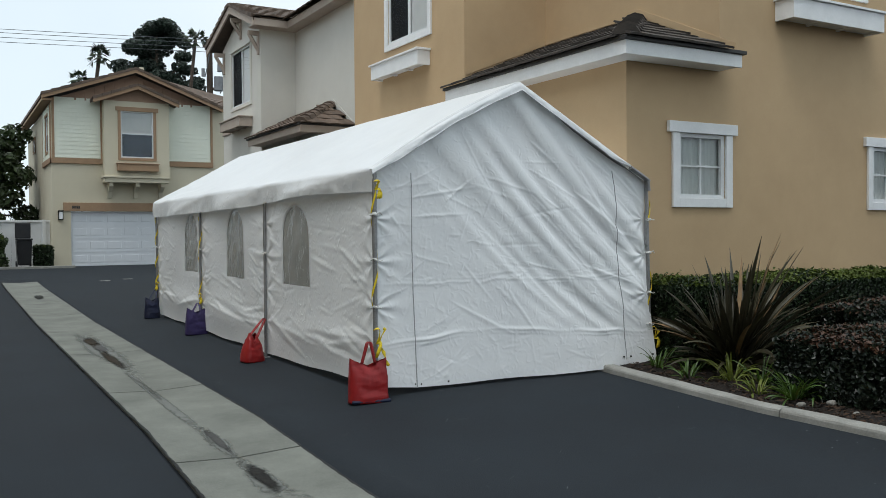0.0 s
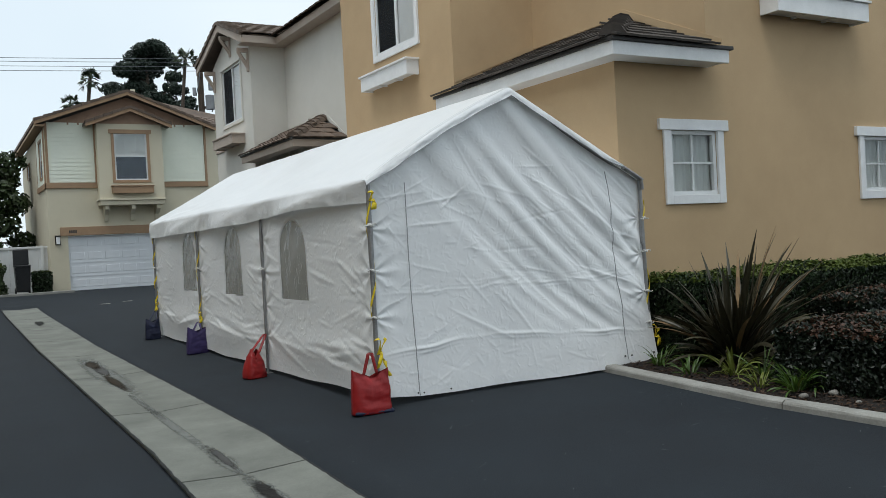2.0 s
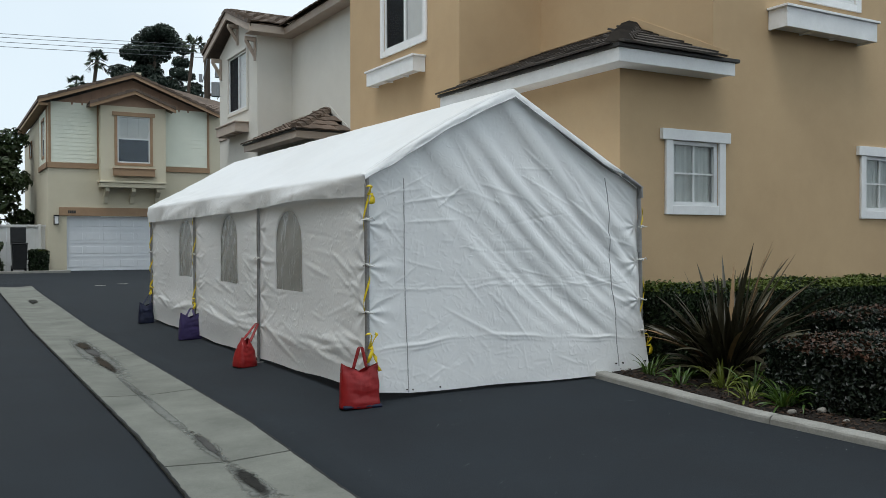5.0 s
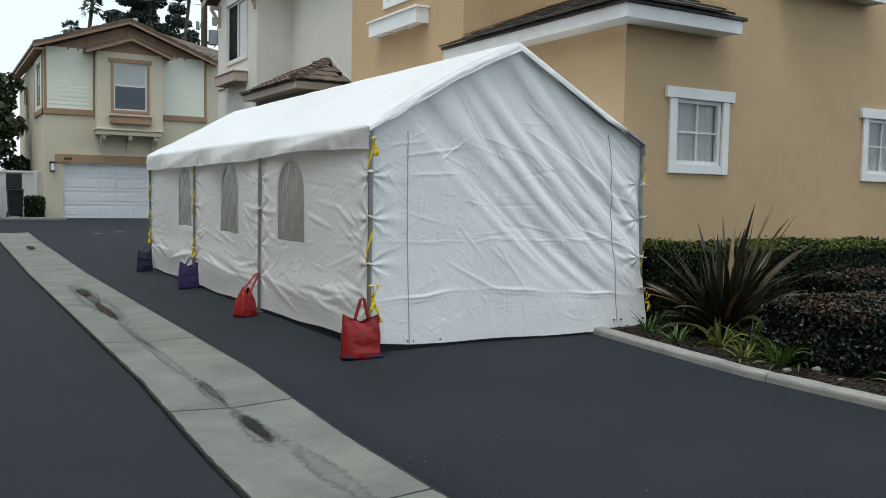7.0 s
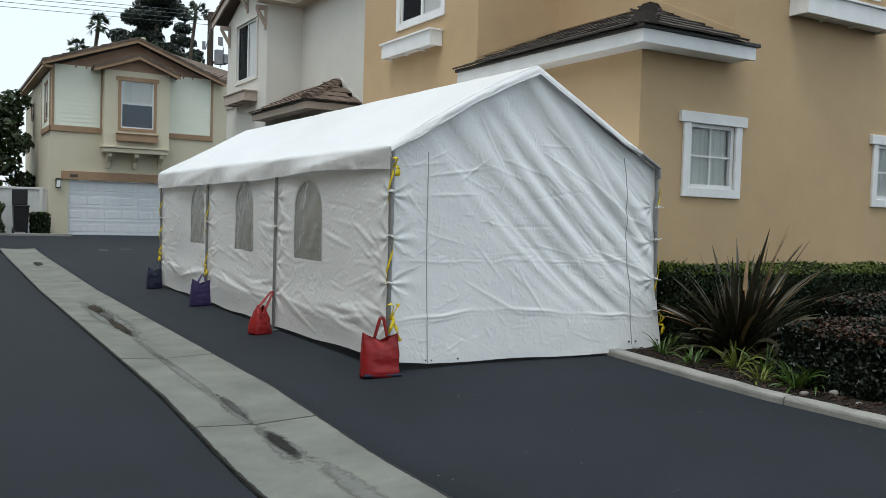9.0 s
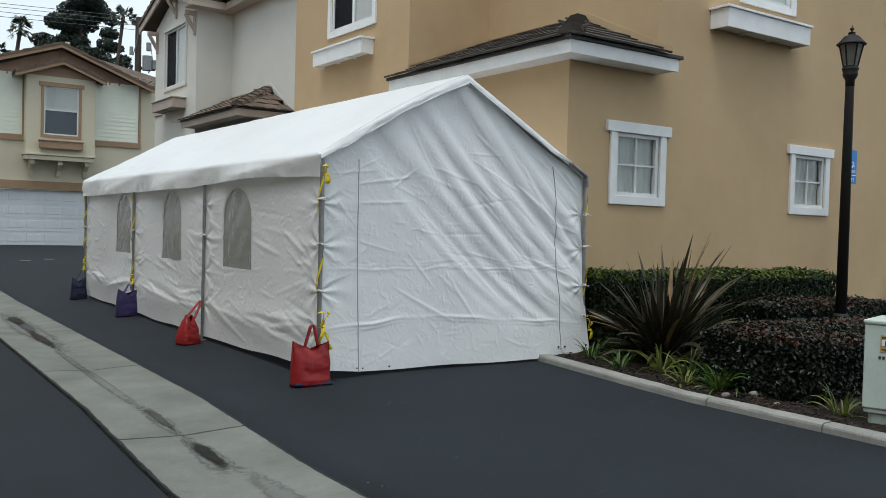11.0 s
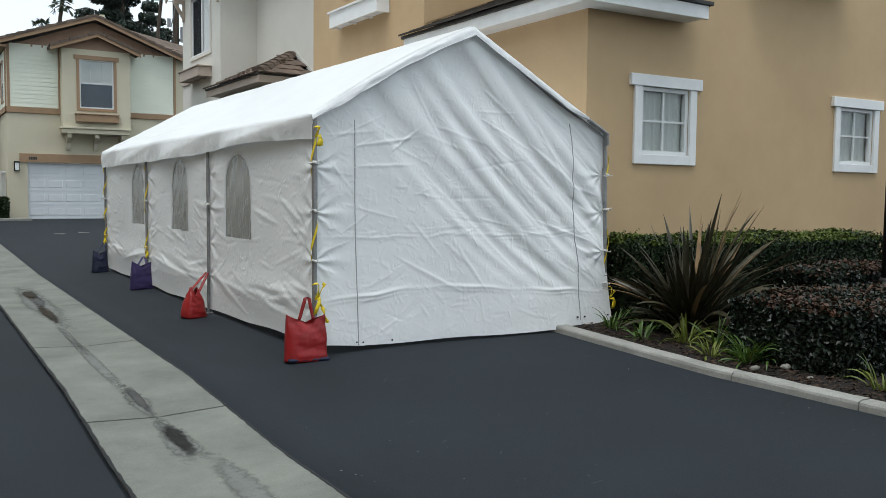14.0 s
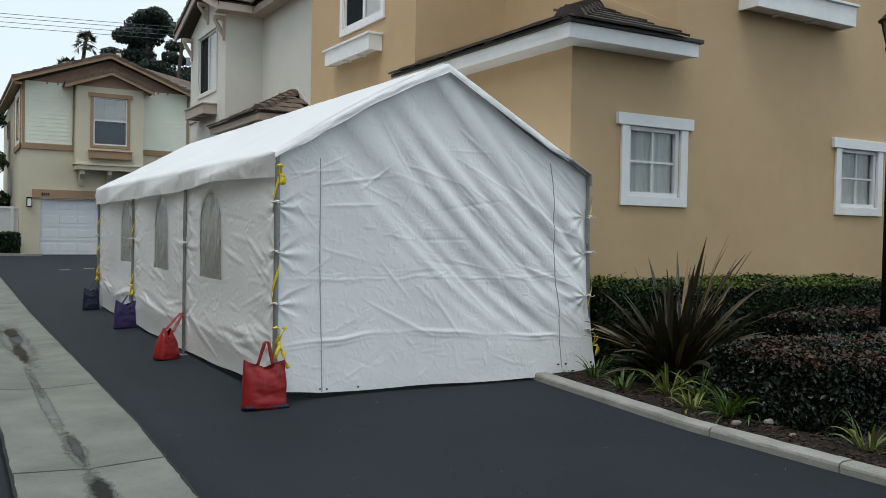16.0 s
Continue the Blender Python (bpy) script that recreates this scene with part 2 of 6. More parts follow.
M_FROST = translucent(material("smoked_lantern_glass", (0.24, 0.22, 0.19), 0.25, (0.18, 0.165, 0.14), 5, 40, 0.1, 0.002), (0.4, 0.38, 0.33), 0.35)
M_CABINET = material("pale_green_steel", (0.512, 0.5953, 0.5465), 0.5, (0.4388, 0.5152, 0.4752), 3, 70, 0.1, 0.002, amount=0.15)
M_CABINETBASE = material("grey_green_fibreglass", (0.38, 0.45, 0.40), 0.7, (0.27, 0.32, 0.29), 7, 70, 0.3, 0.003, amount=0.3)
M_DECAL = material("orange_decal", (0.50, 0.33, 0.14), 0.5, (0.44, 0.29, 0.12), 20, 90, 0)
M_INK = material("dark_ink", (0.03, 0.03, 0.03), 0.6, (0.04, 0.04, 0.04), 20, 90, 0)
M_BLUE = material("blue_sign_face", (0.008, 0.17, 0.52), 0.4, (0.012, 0.20, 0.56), 5, 90, 0, amount=0.1)
M_SIGNWHITE = material("white_sign_ink", (0.78, 0.79, 0.80), 0.45, (0.74, 0.75, 0.76), 5, 90, 0, amount=0.05)
M_DOOR = material("white_garage_door", (0.70, 0.73, 0.76), 0.45, (0.65, 0.68, 0.71), 2, 60, 0.05, 0.001, amount=0.1)
M_BIN = material("black_plastic", (0.012, 0.013, 0.015), 0.45, (0.02, 0.021, 0.023), 6, 90, 0.1, 0.002)
M_VINYLFENCE = material("white_vinyl_fence", (0.66, 0.67, 0.66), 0.5, (0.58, 0.59, 0.58), 2, 50, 0.05, 0.001, amount=0.1)
M_BARK = material("grey_brown_bark", (0.10, 0.075, 0.055), 0.95, (0.06, 0.046, 0.036), 6, 40, 0.8, 0.03, stretch=(3, 3, 0.6))
M_PINE = material("pine_foliage", (0.0165, 0.03, 0.018), 0.6, (0.0105, 0.02025, 0.01275), 0.6, 20, 0, vary=0.5, amount=0.2)
M_PALM = material("palm_frond", (0.045, 0.065, 0.030), 0.55, (0.03, 0.045, 0.022), 1, 20, 0, vary=0.4, amount=0.2)
M_TREE = material("street_tree_leaf", (0.045, 0.075, 0.022), 0.5, (0.03, 0.052, 0.016), 1, 20, 0, vary=0.55, amount=0.2)
M_WIRE = material("grey_wire", (0.11, 0.12, 0.13), 0.5, (0.09, 0.10, 0.11), 5, 40, 0)
M_STEEL = material("grey_transformer", (0.26, 0.27, 0.28), 0.5, (0.2, 0.21, 0.22), 3, 40, 0.1, 0.002, metal=0.3)


for worn in (M_STAIN, M_DAMP, M_PUDDLE, M_HOLLOW):
    tt = worn.node_tree
    cover = tt.nodes.new("ShaderNodeAttribute")
    cover.attribute_name = "cover"
    patch = tt.nodes.new("ShaderNodeTexNoise")
    patch.inputs["Scale"].default_value = 18.0
    patch.inputs["Detail"].default_value = 6
    sum_ = tt.nodes.new("ShaderNodeMath")
    sum_.operation = "MULTIPLY_ADD"
    sum_.inputs[1].default_value = 1.6
    edge = tt.nodes.new("ShaderNodeMapRange")
    edge.interpolation_type = "SMOOTHSTEP"
    edge.inputs["From Min"].default_value, edge.inputs["From Max"].default_value = 0.85, 1.9
    tt.links.new(next(n for n in tt.nodes if n.type == "TEX_COORD").outputs["Object"], patch.inputs["Vector"])
    tt.links.new(patch.outputs["Fac"], sum_.inputs[0])
    tt.links.new(cover.outputs["Fac"], sum_.inputs[2])
    tt.links.new(sum_.outputs[0], edge.inputs["Value"])
    tt.links.new(edge.outputs[0], tt.nodes["Principled BSDF"].inputs["Alpha"])


# ---------------------------------------------------------------- builders
def thing(name, at, label, category, group="", kind=""):
    e = new(name)
    e.empty_display_size = 0.2
    e.location = at
    return tagged(e, label, category, group, kind)


def hang(ob, parent):
    """Parents ob, whose mesh is in world places, under a thing or one of its parts."""
    ob.parent = parent
    if parent.type == "EMPTY":
        ob.matrix_parent_inverse = Matrix.Translation(-parent.location)
    return ob


def part(name, bm, mat, parent, label="", smooth=False):
    me = bpy.data.meshes.new(name)
    bm.to_mesh(me)
    bm.free()
    for m in mat if isinstance(mat, (list, tuple)) else (mat,):
        me.materials.append(m)
    if smooth:
        me.polygons.foreach_set("use_smooth", [True] * len(me.polygons))
    ob = new(name, me)
    if parent:
        hang(ob, parent)
    return tagged(ob, label)


def sheet(name, verts, faces, mat, parent, label="", smooth=False, index=None):
    me = bpy.data.meshes.new(name)
    me.from_pydata(verts, [], faces)
    for m in mat if isinstance(mat, (list, tuple)) else (mat,):
        me.materials.append(m)
    if smooth:
        me.polygons.foreach_set("use_smooth", [True] * len(me.polygons))
    if index is not None:
        me.polygons.foreach_set("material_index", index)
    ob = new(name, me)
    if parent:
        hang(ob, parent)
    return tagged(ob, label)


def box(bm, x0, x1, y0, y1, z0, z1, bevel=0.0):
    m = Matrix.Translation(((x0 + x1) / 2, (y0 + y1) / 2, (z0 + z1) / 2)) @ Matrix.Diagonal((abs(x1 - x0), abs(y1 - y0), abs(z1 - z0), 1))
    v = bmesh.ops.create_cube(bm, size=1.0, matrix=m)["verts"]
    if bevel:
        edges = list({e for w in v for e in w.link_edges})
        bmesh.ops.bevel(bm, geom=edges, offset=bevel, segments=2, affect="EDGES", profile=0.5)
    return bm


def boxed(x0, x1, y0, y1, z0, z1, bevel=0.0):
    return box(bmesh.new(), x0, x1, y0, y1, z0, z1, bevel)


def prism(points, axis, a, b, bm=None):
    """A flat outline of (u, v) drawn out along an axis from a to b: 'x' takes (y, z), 'y' takes (x, z), 'z' takes (x, y)."""
    bm = bm or bmesh.new()
    put = {"x": lambda u, v, w: (w, u, v), "y": lambda u, v, w: (u, w, v), "z": lambda u, v, w: (u, v, w)}[axis]
    lo = [bm.verts.new(put(u, v, a)) for u, v in points]
    hi = [bm.verts.new(put(u, v, b)) for u, v in points]
    bm.faces.new(lo)
    bm.faces.new(hi[::-1])
    for i in range(len(points)):
        j = (i + 1) % len(points)
        bm.faces.new((lo[j], lo[i], hi[i], hi[j]))
    bmesh.ops.recalc_face_normals(bm, faces=bm.faces)
    return bm


def rod(bm, a, b, r0, r1=None, sides=10):
    a, b = Vector(a), Vector(b)
    q = (b - a).to_track_quat("Z", "Y").to_matrix().to_4x4()
    m = Matrix.Translation((a + b) / 2) @ q
    bmesh.ops.create_cone(bm, cap_ends=True, segments=sides, radius1=r0, radius2=r0 if r1 is None else r1, depth=(b - a).length, matrix=m)
    return bm


def tube(bm, points, r, sides=6):
    """A round cord along a line of places."""
    pts = [Vector(p) for p in points]
    rings = []
    for i, p in enumerate(pts):
        d = (pts[min(i + 1, len(pts) - 1)] - pts[max(i - 1, 0)]).normalized()
        q = d.to_track_quat("Z", "Y").to_matrix()
        rings.append([bm.verts.new(p + q @ Vector((r * math.cos(2 * math.pi * k / sides), r * math.sin(2 * math.pi * k / sides), 0))) for k in range(sides)])
    for one, two in zip(rings, rings[1:]):
        for k in range(sides):
            bm.faces.new((one[k], one[(k + 1) % sides], two[(k + 1) % sides], two[k]))
    bm.faces.new(rings[0][::-1])
    bm.faces.new(rings[-1])
    return bm


def holed(axis, at, thick, u0, u1, z0, z1, holes):
    """A wall in the plane axis = at, drawn back by thick, with openings (u0, u1, z0, z1) through it."""
    bm = bmesh.new()
    us = sorted({u0, u1, *(h[0] for h in holes), *(h[1] for h in holes)})
    zs = sorted({z0, z1, *(h[2] for h in holes), *(h[3] for h in holes)})
    grid, cells = {}, set()
    for i in range(len(us) - 1):
        for j in range(len(zs) - 1):
            u, z = (us[i] + us[i + 1]) / 2, (zs[j] + zs[j + 1]) / 2
            if not any(h[0] < u < h[1] and h[2] < z < h[3] for h in holes):
                cells.add((i, j))

    def vert(i, j, k):
        if (i, j, k) not in grid:
            d = at + k * thick
            grid[i, j, k] = bm.verts.new((d, us[i], zs[j]) if axis == "x" else (us[i], d, zs[j]))
        return grid[i, j, k]

    for i, j in cells:
        for k in (0, 1):
            bm.faces.new([vert(i, j, k), vert(i + 1, j, k), vert(i + 1, j + 1, k), vert(i, j + 1, k)])
        for (di, dj), (p, q) in {(-1, 0): ((0, 0), (0, 1)), (1, 0): ((1, 0), (1, 1)), (0, -1): ((0, 0), (1, 0)), (0, 1): ((0, 1), (1, 1))}.items():
            if (i + di, j + dj) not in cells:
                bm.faces.new([vert(i + p[0], j + p[1], 0), vert(i + q[0], j + q[1], 0), vert(i + q[0], j + q[1], 1), vert(i + p[0], j + p[1], 1)])
    bmesh.ops.recalc_face_normals(bm, faces=bm.faces)
    return bm


# ---------------------------------------------------------------- ground
def ease(a, b, v):
    s = min(1.0, max(0.0, (v - a) / (b - a)))
    return s * s * (3 - 2 * s)


GUT_L, GUT_R = 1.73, 2.62          # the concrete valley gutter
KERB_X = 6.19


def ground(x, y):
    """The height of the paving: it falls to the valley gutter and rises to the far garages."""
    z = 0.04 * (max(y, 5.1) - 7.0) if y < 7.0 else 0.0
    if y > 16.0:
        z += 0.0155 * (min(y, 34.0) - 16.0)
    dip = -0.075 * (1.0 - ease(0.0, 2.0, x - GUT_R)) if x > GUT_R else (-0.075 * (1.0 - ease(0.0, 3.5, GUT_L - x)) if x < GUT_L else -0.075)
    fade = 1.0 - ease(24.0, 30.0, y)
    return z + dip * fade


def strip(name, xs, ys, mat, lift=0.0, label="", parent=None, extra=None):
    verts = [(x, y, ground(x, y) + lift + (extra(x, y) if extra else 0.0)) for y in ys for x in xs]
    n = len(xs)
    faces = [(j * n + i, j * n + i + 1, (j + 1) * n + i + 1, (j + 1) * n + i) for j in range(len(ys) - 1) for i in range(n - 1)]
    return sheet(name, verts, faces, mat, parent, label, smooth=True)


def span(a, b, n):
    return [a + (b - a) * i / n for i in range(n + 1)]


gx = [-900, -200, -60, -30, *span(-14, 1.69, 28), *span(GUT_L - 0.02, GUT_R + 0.02, 4), *span(2.67, 9.0, 26), 14, 30, 60, 200, 900]
gy = [-900, -200, -40, *span(-10, 36, 92), 50, 90, 200, 900]
tagged(strip("ground", gx, gy, M_ASPHALT, 0.0, extra=lambda x, y: -0.03 if GUT_L - 0.03 < x < GUT_R + 0.03 and y < 27.2 else 0.0),
       "dark grey sealed asphalt of the alley", "asphalt", kind="structure")


# ---------------------------------------------------------------- valley gutter and kerb
gutter = thing("valley_gutter", (2.12, 6.0, ground(2.12, 6.0)), "worn grey concrete valley gutter with stained puddles", "gutter", kind="structure")
JOINTS = [-3.0, -0.9, 1.5, 4.0, 6.06, 8.8, 11.82, 14.7, 17.6, 20.5, 23.4, 26.8]


def slab(y0, y1):
    xs, ys = span(GUT_L, GUT_R, 8), span(y0 + 0.011, y1 - 0.011, 18)
    top = lambda x, y: ground(x, y) - 0.022 * (1 - abs(2 * (x - GUT_L) / (GUT_R - GUT_L) - 1)) + 0.004
    n, m = len(xs), len(ys)
    verts = [(x, y, top(x, y)) for y in ys for x in xs] + [(x, y, top(x, y) - 0.1) for y in ys for x in xs]
    faces = [(j * n + i, j * n + i + 1, (j + 1) * n + i + 1, (j + 1) * n + i) for j in range(m - 1) for i in range(n - 1)]
    rim = [*range(n), *[(j + 1) * n - 1 for j in range(1, m)], *range(m * n - 2, (m - 1) * n - 1, -1), *[j * n for j in range(m - 2, 0, -1)]]
    faces += [(b, a, a + n * m, b + n * m) for a, b in zip(rim, rim[1:] + rim[:1])]
    return sheet("slab", verts, faces, M_CONCRETE, gutter)


for a, b in zip(JOINTS, JOINTS[1:]):
    slab(a, b)


def blot(name, cx, cy, w, l, mat, seed, lift=0.006, turn=0.0):
    """An uneven stain that follows the gutter's bed."""
    rnd = random.Random(seed)
    n = 26
    off = [rnd.uniform(0.65, 1.15) for _ in range(n)]
    pts = []
    for k in range(n):
        a = 2 * math.pi * k / n
        r = (off[k] + off[k - 1] + off[(k + 1) % n]) / 3
        u, v = w * r * math.cos(a), l * r * math.sin(a)
        pts.append((cx + u * math.cos(turn) - v * math.sin(turn), cy + u * math.sin(turn) + v * math.cos(turn)))
    top = lambda x, y: ground(x, y) - 0.022 * (1 - abs(2 * (x - GUT_L) / (GUT_R - GUT_L) - 1)) + 0.004 + lift
    rings = (0.15, 0.3, 0.5, 0.7, 0.85, 1.0)
    verts = [(cx, cy, top(cx, cy))]
    for k in rings:
        verts += [(x, y, top(x, y)) for x, y in [(cx + (x - cx) * k, cy + (y - cy) * k) for x, y in pts]]
    faces = [(0, 1 + k, 1 + (k + 1) % n) for k in range(n)]
    for j in range(len(rings) - 1):
        o = 1 + j * n
        faces += [(o + k, o + n + k, o + n + (k + 1) % n, o + (k + 1) % n) for k in range(n)]
    ob = sheet(name, verts, faces, mat, gutter)
    values = ob.data.attributes.new("cover", "FLOAT", "POINT")
    values.data.foreach_set("value", [1.35] + [float(np.interp(k, (0, 0.5, 1.0), (1.35, 0.85, -0.2))) for k in rings for _ in range(n)])
    return ob


blot("puddle", 2.170, 5.56, 0.088, 0.47, M_HOLLOW, 3, 0.009)
blot("stain", 2.165, 5.55, 0.15, 0.60, M_DAMP, 4, 0.0025)
blot("stain", 2.145, 6.52, 0.060, 0.52, M_STAIN, 5, 0.006)
blot("stain", 2.135, 6.47, 0.10, 0.62, M_DAMP, 6, 0.0025)
blot("stain", 2.265, 4.55, 0.13, 0.85, M_DAMP, 9, 0.0025)
blot("stain", 2.105, 8.00, 0.075, 1.9, M_DAMP, 25, 0.0025)
blot("puddle", 2.175, 13.25, 0.150, 0.80, M_PUDDLE, 7, 0.0095)
blot("stain", 2.185, 12.55, 0.11, 0.95, M_STAIN, 17, 0.006)
blot("puddle", 2.145, 11.20, 0.101, 1.26, M_PUDDLE, 8, 0.0095)
blot("stain", 2.155, 12.40, 0.243, 3.12, M_DAMP, 13, 0.0025)
blot("puddle", 2.245, 21.90, 0.155, 0.95, M_HOLLOW, 11, 0.009)
blot("stain", 2.115, 9.30, 0.061, 1.20, M_DAMP, 14, 0.0025)


def ragged(name, x, w, y0, y1, seed):
    """A rough black seam of sealer along the gutter's edge."""
    rnd = random.Random(seed)
    ys = span(y0, y1, int((y1 - y0) / 0.025))
    verts, faces = [], []
    l = r = 0.5
    for y in ys:
        l, r = 0.5 * l + 0.5 * rnd.uniform(-0.2, 1.2), 0.5 * r + 0.5 * rnd.uniform(-0.2, 1.2)
        a, b = x - w * (0.25 + l * 0.7), x + w * (0.25 + r * 0.7)
        verts += [(a, y, ground(a, y) + 0.004), (x, y, ground(x, y) + 0.006), (b, y, ground(b, y) + 0.004)]
    for j in range(len(ys) - 1):
        k = 3 * j
        faces += [(k, k + 1, k + 4, k + 3), (k + 1, k + 2, k + 5, k + 4)]
    return sheet(name, verts, faces, M_SEALER, gutter)


ragged("edge_seam", GUT_L - 0.004, 0.016, -3.0, 27.0, 1)
ragged("edge_seam", GUT_R + 0.004, 0.018, -3.0, 27.0, 2)

kerb = thing("kerb", (KERB_X, 5.0, ground(KERB_X, 5.0)), "pale worn concrete kerb beside the planting bed", "kerb", kind="structure")
KERBS = [-6.5, -4.1, -1.7, 0.7, 3.75, 4.80, 7.3]


def kerb_stone(y0, y1):
    profile = [(0.0, -0.15), (0.006, 0.040), (0.012, 0.056), (0.026, 0.066), (0.050, 0.069), (0.14, 0.069), (0.152, 0.062), (0.155, -0.15)]
    ys = span(y0 + 0.005, y1 - 0.005, 8)
    n = len(profile)
    rnd = random.Random(int(y0 * 10))
    verts = [(KERB_X + u, y, ground(KERB_X, y) + v + (rnd.uniform(-0.004, 0.004) if 1 < k < 6 else 0)) for y in ys for k, (u, v) in enumerate(profile)]
    faces = [(j * n + k, j * n + k + 1, (j + 1) * n + k + 1, (j + 1) * n + k) for j in range(len(ys) - 1) for k in range(n - 1)]
    faces += [tuple(range(n))[::-1], tuple(range((len(ys) - 1) * n, len(ys) * n))]
    return sheet("kerb_stone", verts, faces, M_KERB, kerb)


for a, b in zip(KERBS, KERBS[1:]):
    kerb_stone(a, b)

# planting bed
bx, by = span(KERB_X + 0.15, 12.5, 60), span(-6.5, 7.34, 110)
noise.seed_set(4)


def bed_height(x, y):
    return ground(KERB_X, y) + 0.036 + 0.03 * ease(0, 0.8, x - KERB_X - 0.15) + 0.035 * noise.noise((x * 2.2, y * 2.2, 0)) + 0.014 * noise.noise((x * 9, y * 9, 3))


bn = len(bx)
tagged(sheet("planting_bed", [(x, y, bed_height(x, y)) for y in by for x in bx],
             [(j * bn + i, j * bn + i + 1, (j + 1) * bn + i + 1, (j + 1) * bn + i) for j in range(len(by) - 1) for i in range(bn - 1)], M_SOIL, None, smooth=True),
       "dark brown mulched soil of the planting bed", "planting bed", kind="structure")


# ---------------------------------------------------------------- houses
def window(house, axis, at, u0, u1, z0, z1, out, kind, trim_mat, deep=0.06):
    """A window in the plane axis = at, with its trim standing out towards out (-1: to smaller values)."""
    def slab_(a, b, c, d, p, q, bev=0.0):
        lo, hi = sorted((at + out * p, at + out * q))
        return boxed(lo, hi, a, b, c, d, bev) if axis == "x" else boxed(a, b, lo, hi, c, d, bev)

    w = part("window", slab_(u0 + 0.002, u1 - 0.002, z0 + 0.002, z0 + 0.045, -deep, -0.004), M_VINYLFRAME, house)
    for a, b, c, d in ((u0 + 0.002, u0 + 0.05, z0 + 0.045, z1 - 0.002), (u1 - 0.05, u1 - 0.002, z0 + 0.045, z1 - 0.002), (u0 + 0.05, u1 - 0.05, z1 - 0.045, z1 - 0.002)):
        part("frame", slab_(a, b, c, d, -deep, -0.004), M_VINYLFRAME, w)
    um, zm = (u0 + u1) / 2, (z0 + z1) / 2
    if kind == "grid":
        bars = ((um - 0.011, um + 0.011, z0 + 0.045, z1 - 0.045), (u0 + 0.05, um - 0.011, zm - 0.011, zm + 0.011), (um + 0.011, u1 - 0.05, zm - 0.011, zm + 0.011))
    elif kind == "slide":
        bars = ((um - 0.03, um + 0.03, z0 + 0.045, z1 - 0.045),)
    else:
        zr = z0 + 0.52 * (z1 - z0)
        third = (u1 - u0) / 3
        bars = ((u0 + 0.05, u1 - 0.05, zr - 0.03, zr + 0.03), (u0 + third - 0.011, u0 + third + 0.011, zr + 0.03, z1 - 0.045), (u0 + 2 * third - 0.011, u0 + 2 * third + 0.011, zr + 0.03, z1 - 0.045))
    for b in bars:
        part("glazing_bar", slab_(*b, -deep + 0.012, -0.02), M_VINYLFRAME, w)
    d = at + out * (-deep + 0.02)
    ring = ((u0 + 0.05, z0 + 0.045), (u1 - 0.05, z0 + 0.045), (u1 - 0.05, z1 - 0.045), (u0 + 0.05, z1 - 0.045))
    g = sheet("pane", [(d, u, z) if axis == "x" else (u, d, z) for u, z in ring], [(0, 3, 2, 1) if axis == "x" else (0, 1, 2, 3)], M_GLASS, w)
    g.visible_shadow = False
    back = -deep - 0.03
    if kind == "grid":
        n = 40
        verts, faces = [], []
        for i in range(n + 1):
            u = u0 + (u1 - u0) * i / n
            d = at + out * (back + 0.014 * math.sin(i * 1.3) * math.cos(i * 0.37))
            verts += [(d, u, z0), (d, u, z1)] if axis == "x" else [(u, d, z0), (u, d, z1)]
        faces = [(2 * i, 2 * i + 2, 2 * i + 3, 2 * i + 1) for i in range(n)]
        sheet("curtain", verts, faces, M_CURTAIN, w, smooth=True)
    else:
        a, b = u0, u1
        lo = z0 if kind == "slide" else zr
        bm = bmesh.new()
        z = lo + 0.03
        while z < z1 - 0.02:
            lo_d, hi_d = sorted((at + out * back, at + out * (back + 0.03)))
            if axis == "x":
                box(bm, lo_d, hi_d, a, b, z, z + 0.0505)
            else:
                box(bm, a, b, lo_d, hi_d, z, z + 0.0505)
            z += 0.05
        part("blind", bm, M_BLIND, w, "half-drawn pale slatted blind")
        if kind == "sash":
            part("screen", slab_(u0 + 0.05, u1 - 0.05, z0 + 0.045, zr - 0.03, -0.02, -0.016), M_SCREEN, w)
        else:
            la, lb = (um + 0.03, u1 - 0.05) if axis == "x" else (u0 + 0.05, um - 0.03)
            z = z0 + 0.05
            while z < z1 - 0.09:
                part("slat", slab_(la, lb, z, z + 0.044, -deep - 0.006 + 0.008, -deep + 0.012), M_LOUVRE, w)
                z += 0.05
            part("screen", slab_(la, lb, z0 + 0.045, z1 - 0.045, -0.032, -0.028), M_FLYSCREEN, w)
    # a near-black sheet stands in for the shade of the interior
    part("room_shade", slab_(u0 - 0.3, u1 + 0.3, z0 - 0.3, z1 + 0.3, back - 0.5, back - 0.45), M_ROOMSHADE, w)
    return w, slab_


def surround(house, w, slab_, u0, u1, z0, z1, wide, mat, head=0.1, ear=0.0, sill=None):
    """Flat trim boards round an opening; the head board runs past the sides by ear."""
    part("trim", slab_(u0 - wide, u0, z0 - wide, z1, 0.001, 0.035, 0.004), mat, w)
    part("trim", slab_(u1, u1 + wide, z0 - wide, z1, 0.001, 0.035, 0.004), mat, w)
    part("trim", slab_(u0, u1, z0 - wide, z0, 0.001, 0.033, 0.004), mat, w)
    part("head_trim", slab_(u0 - wide - ear, u1 + wide + ear, z1, z1 + head, 0.001, 0.05, 0.004), mat, w)


